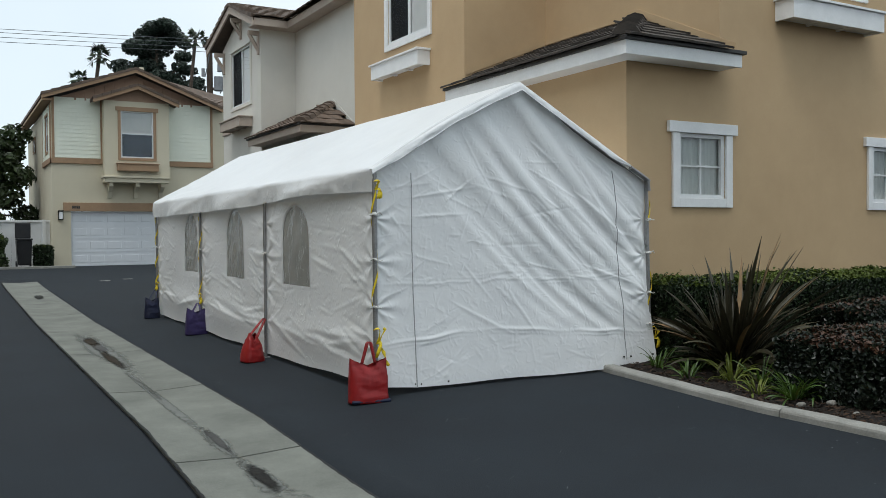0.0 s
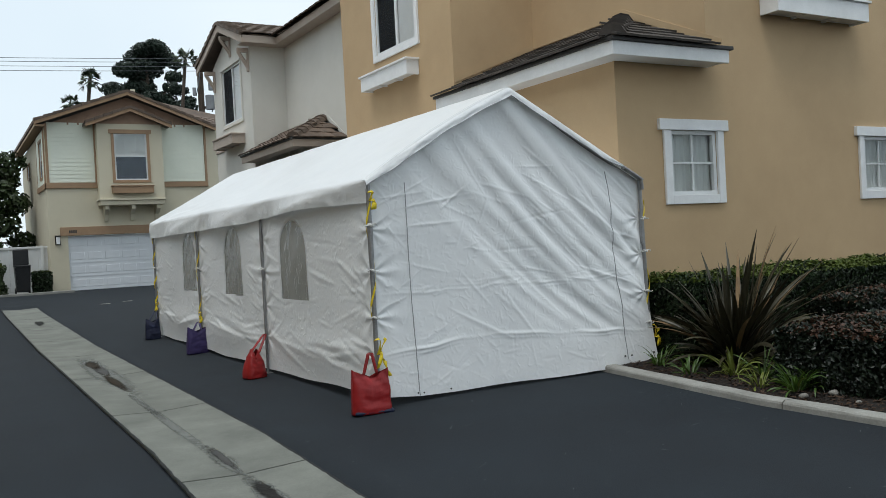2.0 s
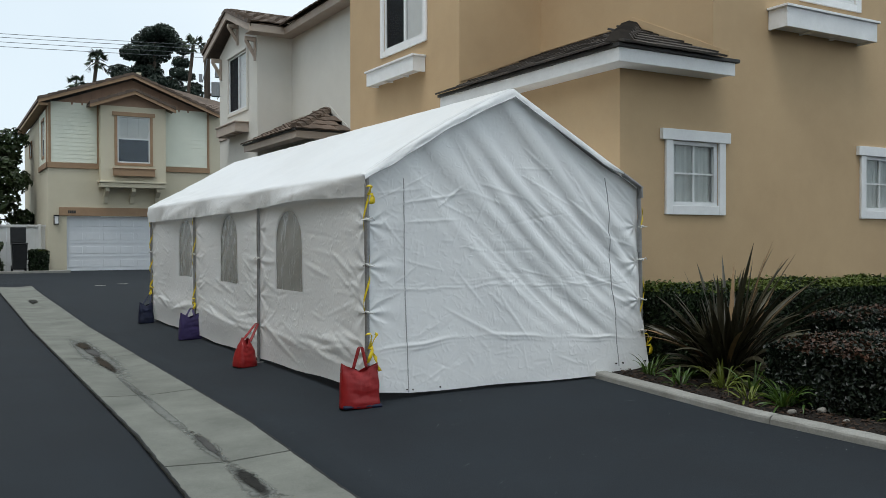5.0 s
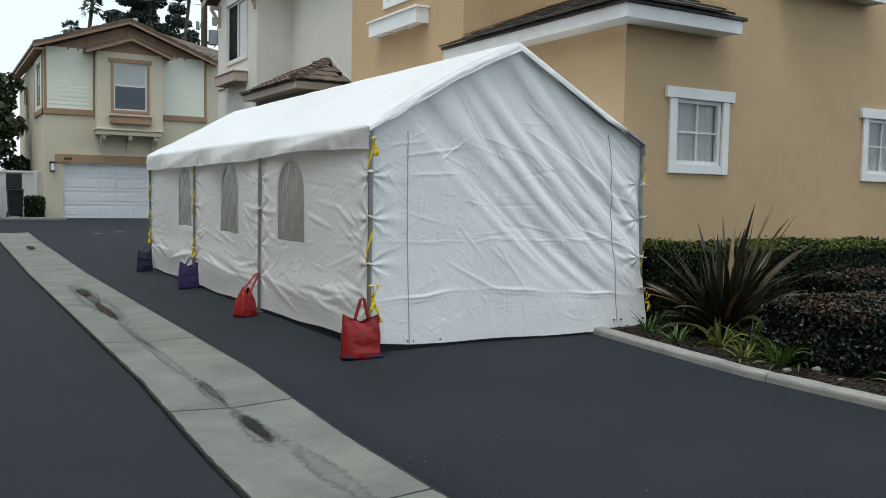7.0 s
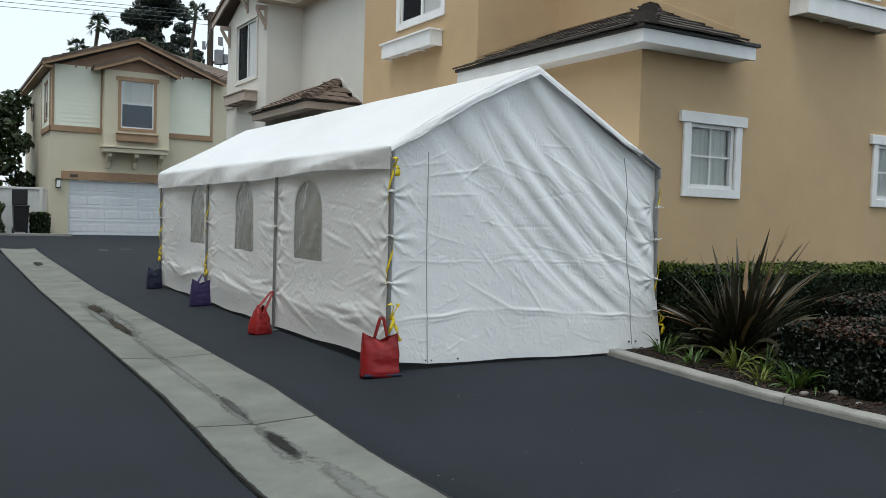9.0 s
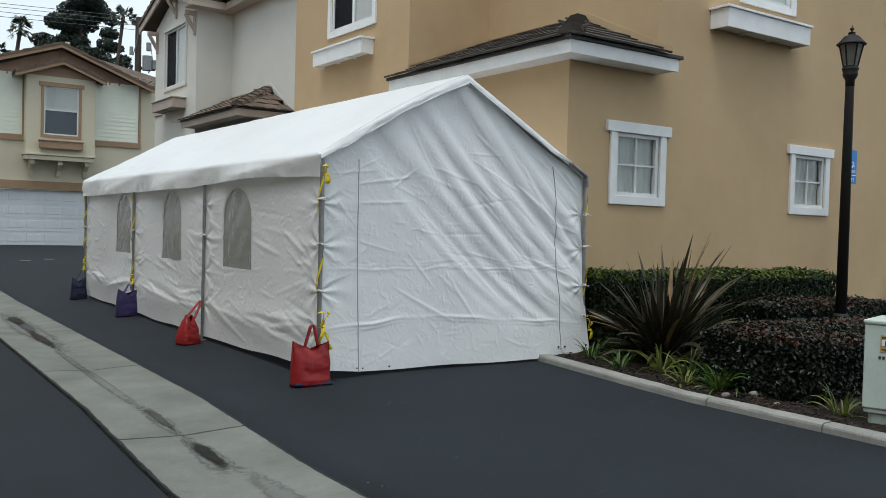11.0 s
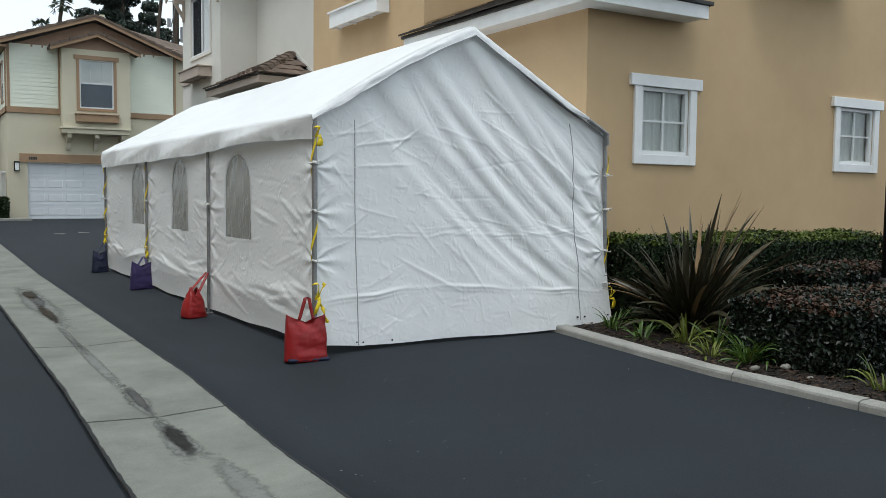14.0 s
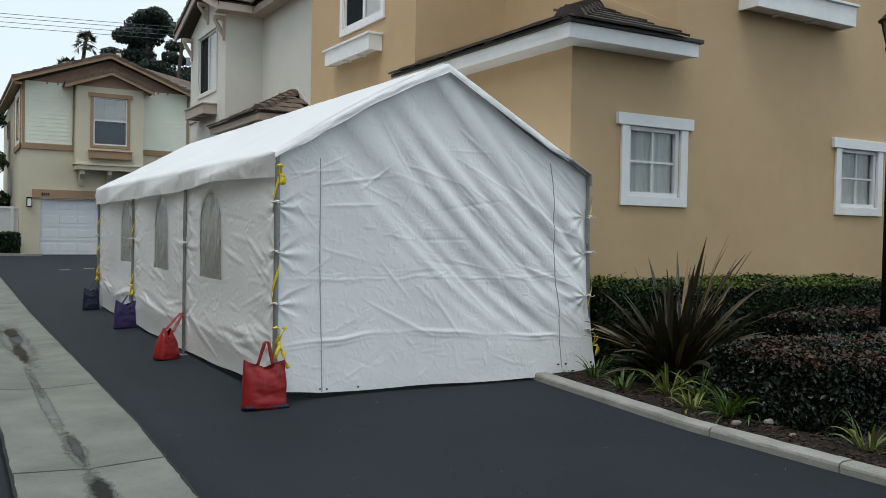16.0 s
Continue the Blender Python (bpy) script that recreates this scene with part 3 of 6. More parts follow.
def window_box(house, axis, at, u0, u1, z0, z1, depth, out, mat):
    """A hollow boxed shelf under a window, open below between its boards."""
    def slab_(a, b, c, d, p, q, bev=0.004):
        lo, hi = sorted((at + out * p, at + out * q))
        return boxed(lo, hi, a, b, c, d, bev) if axis == "x" else boxed(a, b, lo, hi, c, d, bev)

    b = part("window_box", slab_(u0, u1, z0, z1, depth - 0.03, depth), mat, house)
    part("end_board", slab_(u0, u0 + 0.03, z0, z1, 0.002, depth - 0.03), mat, b)
    part("end_board", slab_(u1 - 0.03, u1, z0, z1, 0.002, depth - 0.03), mat, b)
    part("top_rail", slab_(u0 - 0.03, u1 + 0.03, z1, z1 + 0.03, 0.002, depth + 0.03), mat, b)
    part("floor_board", slab_(u0 + 0.03, u1 - 0.03, z0 + 0.03, z0 + 0.05, 0.002, depth - 0.03), mat, b)
    n = max(2, round((u1 - u0) / 0.55))
    for i in range(1, n):
        u = u0 + (u1 - u0) * i / n
        part("bearer", slab_(u - 0.02, u + 0.02, z0 + 0.004, z0 + 0.03, 0.002, depth - 0.03), mat, b)


def tile_mesh(name, w, l, t, mat, curve=0.0):
    """One roof tile, its head at the origin, running down along -v and across u."""
    bm = bmesh.new()
    n = 4
    for s in (0, 1):
        for i in range(n + 1):
            u = -w / 2 + w * i / n
            z = curve * math.sin(math.pi * i / n)
            bm.verts.new((u, -l, z + (t if s else 0.0) + 0.018))
            bm.verts.new((u, 0.0, z * 0.7 + (t if s else 0.0)))
    bm.verts.ensure_lookup_table()
    k = 2 * (n + 1)
    for i in range(n):
        a = 2 * i
        bm.faces.new([bm.verts[k + a], bm.verts[k + a + 2], bm.verts[k + a + 3], bm.verts[k + a + 1]])
        bm.faces.new([bm.verts[a], bm.verts[a + 2], bm.verts[k + a + 2], bm.verts[k + a]])
    for a in (0, 2 * n):
        bm.faces.new([bm.verts[a], bm.verts[a + 1], bm.verts[k + a + 1], bm.verts[k + a]])
    bmesh.ops.recalc_face_normals(bm, faces=bm.faces)
    me = bpy.data.meshes.new(name)
    bm.to_mesh(me)
    bm.free()
    me.materials.append(mat)
    return me


TILE_DARK = tile_mesh("tile", 0.303, 0.36, 0.024, M_TILE, 0.004)
TILE_BROWN = tile_mesh("tile", 0.303, 0.36, 0.026, M_TILEBROWN, 0.010)


def lay_tiles(parent, me, origin, across, up, width, rise, keep, seed, step_u=0.305, step_v=0.29):
    """Tiles in courses on a sloped plane: origin at the eave's end, across along the eave, up along the slope."""
    rnd = random.Random(seed)
    a, u = Vector(across).normalized(), Vector(up).normalized()
    nrm = a.cross(u)
    rot = Matrix((a, u, nrm)).transposed().to_4x4()
    v, row = step_v, 0
    while v < rise + 0.2:
        s = step_u * (0.5 if row % 2 else 0.0) + 0.15
        while s < width - 0.1:
            if keep(s, v - 0.15):
                ob = new("tile", me)
                tilt = Matrix.Rotation(rnd.uniform(-0.006, 0.006), 4, "X")
                ob.matrix_basis = Matrix.Translation(Vector(origin) + a * s + u * v + nrm * (0.015 + rnd.uniform(0, 0.003))) @ rot @ tilt
                hang(ob, parent)
            s += step_u
        v += step_v
        row += 1


def skirt(house, ex, ey, nx, ny, z, trim, flashing_mat, tile, slope, seed):
    """The hipped corner roof over a garage: eaves at ex and ey, the upper walls at x = nx and y = ny."""
    depth_x = nx - ex
    apex = (nx, ey + depth_x, z + depth_x * slope)
    top = z + depth_x * slope
    verts = [(ex, ey, z), (nx, ey, z), apex, (nx, ny, top), (ex, ny, z)]
    r = sheet("skirt_roof", verts + [(x, y, w - 0.03) for x, y, w in verts],
              [(0, 1, 2), (0, 2, 3, 4), (6, 5, 7), (7, 5, 9, 8), (0, 5, 6, 1), (4, 9, 5, 0)], M_GUTTERMETAL, house)
    h = math.hypot(1, slope)
    # the short face towards the street
    lay_tiles(r, tile, (ex, ey, z), (1, 0, 0), (0, 1, slope), depth_x, depth_x * h, lambda s, v: s > v / h - 0.05, seed)
    # the face towards the alley
    lay_tiles(r, tile, (ex, ny, z), (0, -1, 0), (1, 0, slope), ny - ey, depth_x * h, lambda s, v: (ny - ey) - s > v / h - 0.05, seed + 1)
    # hip caps
    n = 7
    for i in range(n):
        f, g = i / n, (i + 1.25) / n
        p = Vector((ex, ey, z + 0.07)).lerp(Vector((*apex[:2], apex[2] + 0.07)), f)
        q = Vector((ex, ey, z + 0.05)).lerp(Vector((*apex[:2], apex[2] + 0.05)), min(1, g))
        bm = bmesh.new()
        d = (q - p).normalized()
        side = d.cross(Vector((0, 0, 1))).normalized()
        upv = side.cross(d)
        rows = []
        for e in (p + upv * 0.02, q):
            rows.append([bm.verts.new(e + side * s + upv * w) for s, w in ((-0.15, -0.06), (-0.10, 0.015), (0, 0.045), (0.10, 0.015), (0.15, -0.06))])
        for k in range(4):
            bm.faces.new((rows[0][k], rows[0][k + 1], rows[1][k + 1], rows[1][k]))
        bm.faces.new(rows[0][::-1])
        part("hip_cap", bm, tile.materials[0], r)
    bm = bmesh.new()
    bmesh.ops.create_icosphere(bm, subdivisions=3, radius=0.10, matrix=Matrix.Translation((ex + 0.11, ey + 0.11, z + 0.06)) @ Matrix.Diagonal((1.25, 1.25, 0.7, 1)))
    for vv in bm.verts:
        vv.co += Vector((1, 1, 1)) * 0.02 * noise.noise(vv.co * 9)
    part("mortar", bm, M_MORTAR, r, "grey mortar bedding under the hip end")
    # drip edge and fascia
    part("drip_edge", boxed(ex - 0.03, nx + 0.03, ey - 0.03, ey + 0.05, z - 0.028, z + 0.014, 0.006), M_GUTTERMETAL, r)
    part("drip_edge", boxed(ex - 0.03, ex + 0.05, ey + 0.05, ny + 0.03, z - 0.028, z + 0.014, 0.006), M_GUTTERMETAL, r)
    f = part("fascia", boxed(ex, nx - 0.02, ey, ey + 0.035, z - 0.175, z - 0.028, 0.004), trim, house)
    part("fascia", boxed(ex, ex + 0.035, ey + 0.035, ny, z - 0.175, z - 0.028, 0.004), trim, house)
    part("soffit", prism([(ex + 0.035, ey + 0.035), (nx - 0.02, ey + 0.035), (nx - 0.02, ey + 0.34), (ex + 0.33, ey + 0.34), (ex + 0.33, ny), (ex + 0.035, ny)], "z", z - 0.16, z - 0.14), trim, house)
    # flashing up the walls
    part("flashing", prism([(ey + 0.1, z + 0.06), (ey + depth_x, top + 0.06), (ny, top + 0.06), (ny, top + 0.16), (ey + depth_x - 0.02, top + 0.16), (ey + 0.1, z + 0.13)], "x", nx - 0.012, nx - 0.001), flashing_mat, r)
    part("flashing", prism([(ex + 0.34, z + 0.17 + 0.06), (nx, top + 0.06), (nx, top + 0.16), (ex + 0.34, z + 0.17 + 0.16)], "y", ny - 0.012, ny - 0.001), flashing_mat, r)


def beige_house():
    h = thing("house", (10.0, 11.0, 0.0), "two-storey beige stucco town house with white trim", "house")
    A = (7.66, 8.41, 1.80, 2.545)
    B = (11.21, 11.96, 1.79, 2.53)
    C, D = (9.95, 11.0, 4.52, 6.0), (13.55, 14.6, 4.80, 6.0)
    TOP = 6.6
    part("wall", holed("y", 7.36, 0.16, 8.33, 19.0, 3.3, TOP, [C, D]), M_BEIGE, h)
    part("wall", holed("y", 7.36, 0.16, 6.89, 19.0, -0.6, 3.3, [A, B]), M_BEIGE, h)
    part("wall", holed("x", 6.89, 0.16, 7.52, 14.58, -0.4, 3.3, []), M_BEIGE, h)
    W = (11.79, 13.18, 4.555, 6.05)
    part("wall", holed("x", 6.89, 0.16, 10.75, 14.58, 3.3, TOP, [W]), M_BEIGE, h)
    part("wall", boxed(7.05, 8.33, 10.75, 10.91, 3.3, TOP), M_BEIGE, h)
    part("wall", boxed(8.33, 8.49, 7.52, 10.75, 3.3, TOP), M_BEIGE, h)
    part("wall", boxed(7.05, 19.0, 14.42, 14.58, -0.4, TOP), M_BEIGE, h)
    part("wall", boxed(18.84, 19.0, 7.52, 14.42, -0.4, TOP), M_BEIGE, h)
    part("roof", prism([(6.89, 10.75), (8.33, 10.75), (8.33, 7.36), (19.0, 7.36), (19.0, 14.58), (6.89, 14.58)], "z", TOP, TOP + 0.1), M_TILE, h)
    for u0, u1, z0, z1 in (A, B):
        w, s = window(h, "y", 7.36, u0, u1, z0, z1, -1, "grid", M_WHITE)
        surround(h, w, s, u0, u1, z0, z1, 0.105, M_WHITE, head=0.125, ear=0.07)
    for u0, u1, z0, z1 in (C, D):
        w, s = window(h, "y", 7.36, u0, u1, z0, z1, -1, "slide", M_WHITE)
        surround(h, w, s, u0, u1, z0, z1, 0.09, M_WHITE, head=0.1)
    u0, u1, z0, z1 = W
    w, s = window(h, "x", 6.89, u0, u1, z0, z1, -1, "slide", M_WHITE)
    surround(h, w, s, u0, u1, z0, z1, 0.10, M_WHITE, head=0.1)
    window_box(h, "x", 6.89, 11.76, 13.42, 3.99, 4.215, 0.22, -1, M_WHITE)
    window_box(h, "y", 7.36, 9.29, 11.06, 3.985, 4.225, 0.28, -1, M_WHITE)
    skirt(h, 6.57, 7.01, 8.33, 10.75, 3.45, M_WHITE, M_BEIGE, TILE_DARK, 0.415, 21)


def white_house():
    h = thing("house", (9.5, 20.0, 0.1), "two-storey grey-white stucco town house with rose-tan trim", "house")
    W = (21.28, 22.90, 4.74, 6.19)
    TOP = 6.42
    part("wall", holed("x", 7.08, 0.16, 20.51, 23.78, 3.3, TOP, [W]), M_WHITESTUCCO, h)
    part("gable_wall", prism([(20.51, TOP), (23.78, TOP), (22.1, 7.08)], "x", 7.08, 7.24), M_WHITESTUCCO, h)
    part("wall", boxed(7.24, 7.96, 20.51, 20.67, 3.3, TOP), M_WHITESTUCCO, h)
    part("wall", boxed(7.96, 8.12, 14.6, 20.67, 3.3, 6.75), M_WHITESTUCCO, h)
    part("wall", boxed(7.08, 7.24, 17.3, 23.78, -0.3, 3.3), M_WHITESTUCCO, h)
    part("wall", boxed(7.24, 8.0, 17.3, 17.46, -0.3, 3.3), M_WHITESTUCCO, h)
    part("wall", boxed(7.24, 16.0, 23.62, 23.78, -0.3, TOP), M_WHITESTUCCO, h)
    u0, u1, z0, z1 = W
    w, s = window(h, "x", 7.08, u0, u1, z0, z1, -1, "slide", M_PINKTRIM)
    surround(h, w, s, u0, u1, z0, z1, 0.08, M_WHITESTUCCO, head=0.1)
    window_box(h, "x", 7.08, 21.2, 22.90, 4.10, 4.33, 0.34, -1, M_PINKTRIM)
    part("band", boxed(7.045, 7.078, 23.05, 23.78, 4.1, 4.30, 0.004), M_PINKTRIM, h)
    skirt(h, 6.74, 16.98, 7.96, 20.51, 3.69, M_PINKTRIM, M_WHITESTUCCO, TILE_BROWN, 0.5, 31)
    # main roof: a gable towards the alley, and an eave that turns along the recess
    E, R, P = 6.47, 22.05, 7.17
    r = part("roof", prism([(20.12, E), (R, P), (24.3, E), (24.3, E + 0.1), (R, P + 0.1), (20.12, E + 0.1)], "x", 6.78, 16.0), M_TILEBROWN, h)
    sl = (P - E) / (R - 20.12)
    lay_tiles(r, TILE_BROWN, (6.78, 20.12, E + 0.1), (1, 0, 0), (0, 1, sl), 2.6, 2.25, lambda s, v: True, 41)
    for (ya, za), (yb, zb) in (((20.12, E), (R, P)), ((R, P), (24.3, E))):
        for i in range(8):
            f, g = i / 8, (i + 0.97) / 8
            p, q = (ya + (yb - ya) * f, za + (zb - za) * f), (ya + (yb - ya) * g, za + (zb - za) * g)
            up = 0.025 if zb > za else -0.025
            part("tile", prism([(p[0], p[1] + 0.06), (q[0], q[1] + 0.06), (q[0], q[1] + 0.155 - up), (p[0], p[1] + 0.155 + up)], "x", 6.72, 6.98), M_TILEBROWN, r)
    part("rake_board", prism([(20.12, E - 0.12), (R, P - 0.12), (R, P + 0.06), (20.12, E + 0.06)], "x", 6.76, 6.80), M_PINKTRIM, h)
    part("rake_board", prism([(24.3, E - 0.12), (R, P - 0.12), (R, P + 0.06), (24.3, E + 0.06)], "x", 6.76, 6.80), M_PINKTRIM, h)
    part("fascia", boxed(6.80, 7.66, 20.10, 20.14, E - 0.11, E + 0.06, 0.004), M_PINKTRIM, h)
    part("fascia", boxed(7.62, 7.66, 14.0, 20.10, E - 0.11, E + 0.06, 0.004), M_PINKTRIM, h)
    part("soffit", prism([(6.80, 20.14), (7.66, 20.14), (7.66, 14.0), (8.0, 14.0), (8.0, 20.55), (6.80, 20.55)], "z", E - 0.1, E - 0.08), M_PINKTRIM, h)
    rr = sheet("roof", [(7.6, 14.0, E + 0.06), (7.6, 20.1, E + 0.06), (10.5, 20.1, E + 1.4), (10.5, 14.0, E + 1.4)], [(0, 1, 2, 3)], M_TILEBROWN, h)
    lay_tiles(rr, TILE_BROWN, (7.58, 20.1, E + 0.08), (0, -1, 0), (1, 0, 0.46), 5.6, 0.62, lambda s, v: True, 45)
    # timber brackets under the rake
    for y, z, up in ((20.62, 5.87, 1), (23.6, 5.87, 1), (22.05, 6.52, 0.9)):
        bm = bmesh.new()
        box(bm, 6.80, 7.078, y - 0.045, y + 0.045, z + 0.36 * up, z + 0.46 * up, 0.006)
        box(bm, 7.03, 7.078, y - 0.045, y + 0.045, z - 0.1, z + 0.36 * up, 0.006)
        rod(bm, (6.83, y, z + 0.38 * up), (7.06, y, z), 0.05, 0.05, 4)
        part("bracket", bm, M_PINKTRIM, h)


def far_house():
    h = thing("house", (7.0, 38.0, 0.36), "two-storey cream stucco town house with pale siding and tan trim", "house")
    F = 34.4
    G = ground(4.0, F)
    part("wall", holed("y", F, 0.18, 3.77, 12.5, G - 0.3, 4.2, [(4.40, 9.25, G - 0.3, 2.30)]), M_CREAM, h)
    part("wall", holed("y", F, 0.18, 3.77, 12.5, 4.2, 6.35, [(6.05, 7.30, 4.25, 6.06)]), M_CREAM, h)
    SIDE = ((35.25, 36.15, 4.55, 5.85), (40.6, 41.5, 5.0, 5.5))
    part("wall", holed("x", 3.77, 0.18, F + 0.18, 44.3, G - 0.3, 6.2, SIDE), M_CREAM, h)
    for u in SIDE:
        w, s = window(h, "x", 3.77, *u, -1, "sash", M_TAN)
        surround(h, w, s, *u, 0.08, M_TAN)
    part("gable_wall", prism([(3.77, 6.35), (9.7, 6.35), (6.70, 7.46)], "y", F, F + 0.18), M_BROWN, h)
    for i in range(13):
        x = 4.6 + i * 0.35
        top = 7.48 - abs(x - 6.7) * 0.37
        part("batten", boxed(x - 0.03, x + 0.03, F - 0.025, F - 0.002, 6.38, max(6.42, top - 0.1)), M_BROWN, h)
    # lap siding either side of the bay
    for a, b in ((3.88, 5.45), (7.93, 9.53)):
        z = 4.26
        while z < 6.38:
            top = min(z + 0.155, 6.46)
            part("siding_board", prism([(F - 0.004, z), (F - 0.024, z), (F - 0.014, top), (F - 0.004, top)], "x", a, b), M_SIDING, h)
            z += 0.15
        part("band", boxed(a - (0.16 if a < 6 else 0.08), b + 0.10, F - 0.06, F - 0.003, 4.045, 4.24, 0.006), M_TAN, h)
    for x in (3.80, 5.455, 9.54):
        part("corner_board", boxed(x, x + 0.08, F - 0.05, F - 0.002, 4.245, 6.42), M_TAN, h)
    part("corner_board", boxed(3.725, 3.768, F + 0.0, F + 0.1, 4.245, 6.2), M_TAN, h)
    for i in range(13):
        z = 4.26 + 0.15 * i
        for ya, yb in ((F + 0.1, 35.15), (36.25, 37.1)) if 4.4 < z < 5.9 else ((F + 0.1, 37.1),):
            part("siding_board", boxed(3.742, 3.767, ya, yb, z, z + 0.14), M_SIDING, h)
    part("corner_board", boxed(3.735, 3.768, 37.1, 37.2, 4.245, 6.2), M_TAN, h)
    part("band", boxed(3.71, 3.768, F - 0.06, F + 2.8, 4.045, 4.24, 0.006), M_TAN, h)
    # bay with its window, shelf and brackets
    bay = F - 0.5
    W = (6.09, 7.26, 4.29, 6.02)
    part("wall", holed("y", bay, 0.15, 5.51, 7.84, 3.60, 6.38, [W]), M_CREAM, h)
    part("wall", boxed(5.51, 5.66, bay + 0.15, F, 3.60, 6.38), M_CREAM, h)
    part("wall", boxed(7.69, 7.84, bay + 0.15, F, 3.60, 6.38), M_CREAM, h)
    part("gable_wall", prism([(5.51, 6.38), (7.84, 6.38), (6.68, 6.86)], "y", bay, bay + 0.15), M_BROWN, h)
    w, s = window(h, "y", bay, *W, -1, "sash", M_TAN)
    surround(h, w, s, *W, 0.10, M_TAN, head=0.15, ear=0.08)
    window_box(h, "y", bay, 5.94, 7.40, 3.79, 4.05, 0.2, -1, M_TAN)
    part("shelf", boxed(5.49, 7.80, bay - 0.08, F - 0.003, 3.36, 3.53, 0.02), M_CREAM, h)
    part("shelf_top", boxed(5.45, 7.84, bay - 0.13, F - 0.003, 3.531, 3.60, 0.012), M_CREAM, h)
    for x in (5.74, 6.67, 7.58):
        part("bracket", prism([(F - 0.004, 3.36), (bay - 0.02, 3.36), (bay, 3.22), (F - 0.2, 3.02), (F - 0.12, 2.80), (F - 0.004, 2.80)], "x", x - 0.07, x + 0.07), M_CREAM, h)
    # garage
    part("door_head", boxed(4.14, 9.45, F - 0.06, F - 0.003, 2.31, 2.62, 0.008), M_TAN, h)
    d = part("garage_door", boxed(4.40, 9.25, F + 0.10, F + 0.14, G, 2.295), M_DOOR, h, "white sectional garage door, closed")
    rows, cols = 4, 8
    ph, pw = (2.295 - G) / rows, 4.85 / cols
    for r in range(rows):
        for c in range(cols):
            x, z = 4.40 + c * pw, G + r * ph
            part("panel", boxed(x + 0.06, x + pw - 0.06, F + 0.091, F + 0.099, z + 0.13, z + ph - 0.11, 0.004), M_DOOR, d)
        part("section", boxed(4.405, 9.245, F + 0.09, F + 0.099, G + r * ph + 0.012, G + r * ph + 0.05), M_DOOR, d)
    for i, x in enumerate((4.44, 4.51, 4.58, 4.65)):
        part("number_bar", boxed(x, x + 0.052, F - 0.068, F - 0.061, 2.40, 2.50), M_INK, h)
    # roofs: the main gable, and the little one on the bay
    def gable(x0, xm, x1, z0, zm, z1, ya, yb, th=0.11):
        r = part("roof", prism([(x0, z0), (xm, zm), (x1, z1), (x1, z1 + th), (xm, zm + th), (x0, z0 + th)], "y", ya, yb), M_TILEBROWN, h)
        for (xa, za), (xb, zb) in (((x0, z0), (xm, zm)), ((xm, zm), (x1, z1))):
            part("rake_board", prism([(xa, za - 0.09), (xb, zb - 0.09), (xb, zb + 0.04), (xa, za + 0.04)], "y", ya - 0.04, ya - 0.002), M_TAN, h)
            n = round(math.hypot(xb - xa, zb - za) / 0.33)
            for i in range(n):
                f, g = i / n, (i + 0.97) / n
                p, q = (xa + (xb - xa) * f, za + (zb - za) * f), (xa + (xb - xa) * g, za + (zb - za) * g)
                lift = 0.03 if (xb > xa) == (zb > za) else 0.0
                part("tile", prism([(p[0], p[1] + 0.03), (q[0], q[1] + 0.03), (q[0], q[1] + 0.145 - lift), (p[0], p[1] + 0.115 + lift)], "y", ya - 0.07, ya + 0.3), M_TILEBROWN, r)
        return r
    main = gable(3.43, 6.67, 10.0, 6.395, 7.56, 6.26, F - 0.45, 44.7)
    rear = sheet("rear_roof", [(7.6, 35.6, 6.75), (13.0, 35.6, 6.2), (13.0, 39.6, 7.45), (8.2, 38.0, 8.05)], [(0, 1, 2, 3)], M_TILEBROWN, h)
    rear_up = Vector((0.04, 0.93, 0.36)).normalized()
    lay_tiles(rear, TILE_BROWN, (8.0, 35.7, 6.74), (1, 0, -0.115), rear_up, 4.6, 2.4, lambda s, v: s > 0.2 * v, 51, 0.33, 0.33)
    gable(5.10, 6.67, 8.16, 6.31, 6.90, 6.30, bay - 0.3, F + 0.2)
    part("vent_pipe", rod(bmesh.new(), (7.45, 37.0, 7.0), (7.45, 37.0, 8.25), 0.10, 0.10, 12), M_CREAM, h)
    part("eave", boxed(3.45, 3.765, F - 0.4, 44.6, 6.25, 6.33), M_TAN, h)
    lamp = thing("wall_lamp", (4.05, F - 0.06, 2.1), "small black wall lantern with white glass beside the garage", "wall lamp")
    part("backplate", boxed(3.96, 4.14, F - 0.03, F - 0.002, 1.98, 2.33, 0.006), M_IRON, lamp)
    part("glass", boxed(3.99, 4.11, F - 0.16, F - 0.035, 2.01, 2.28, 0.01), M_SIGNWHITE, lamp)
    part("cap", boxed(3.96, 4.14, F - 0.18, F - 0.031, 2.285, 2.33, 0.01), M_IRON, lamp)


def west_sky_blocker():
    """An unseen block added to the west: closes the alley and blocks low skylight."""
    h = thing("house", (-7.0, 8.0, 0.0), "plain beige block added out of view to block the low western sky", "house")
    part("wall", boxed(-10.0, -3.6, -16.0, 30.0, -0.5, 6.4), M_BEIGE, h)
    part("roof", prism([(-10.4, 6.4), (-3.2, 6.4), (-3.2, 6.52), (-6.8, 8.2), (-10.4, 6.52)], "y", -16.4, 30.4), M_TILEBROWN, h)


west_sky_blocker()
beige_house()
white_house()
far_house()


# ---------------------------------------------------------------- canopy tent
TX0, TX1, TY0, TY1, TZ, TXR, TZR = 3.69, 6.82, 7.07, 16.05, 1.97, 5.22, 2.84
LEGS = [7.07, 10.03, 13.02, 16.05]
noise.seed_set(7)
tent = thing("canopy_tent", (5.25, 11.5, 0.0), "long white tarpaulin canopy tent on a steel pipe frame", "tent")


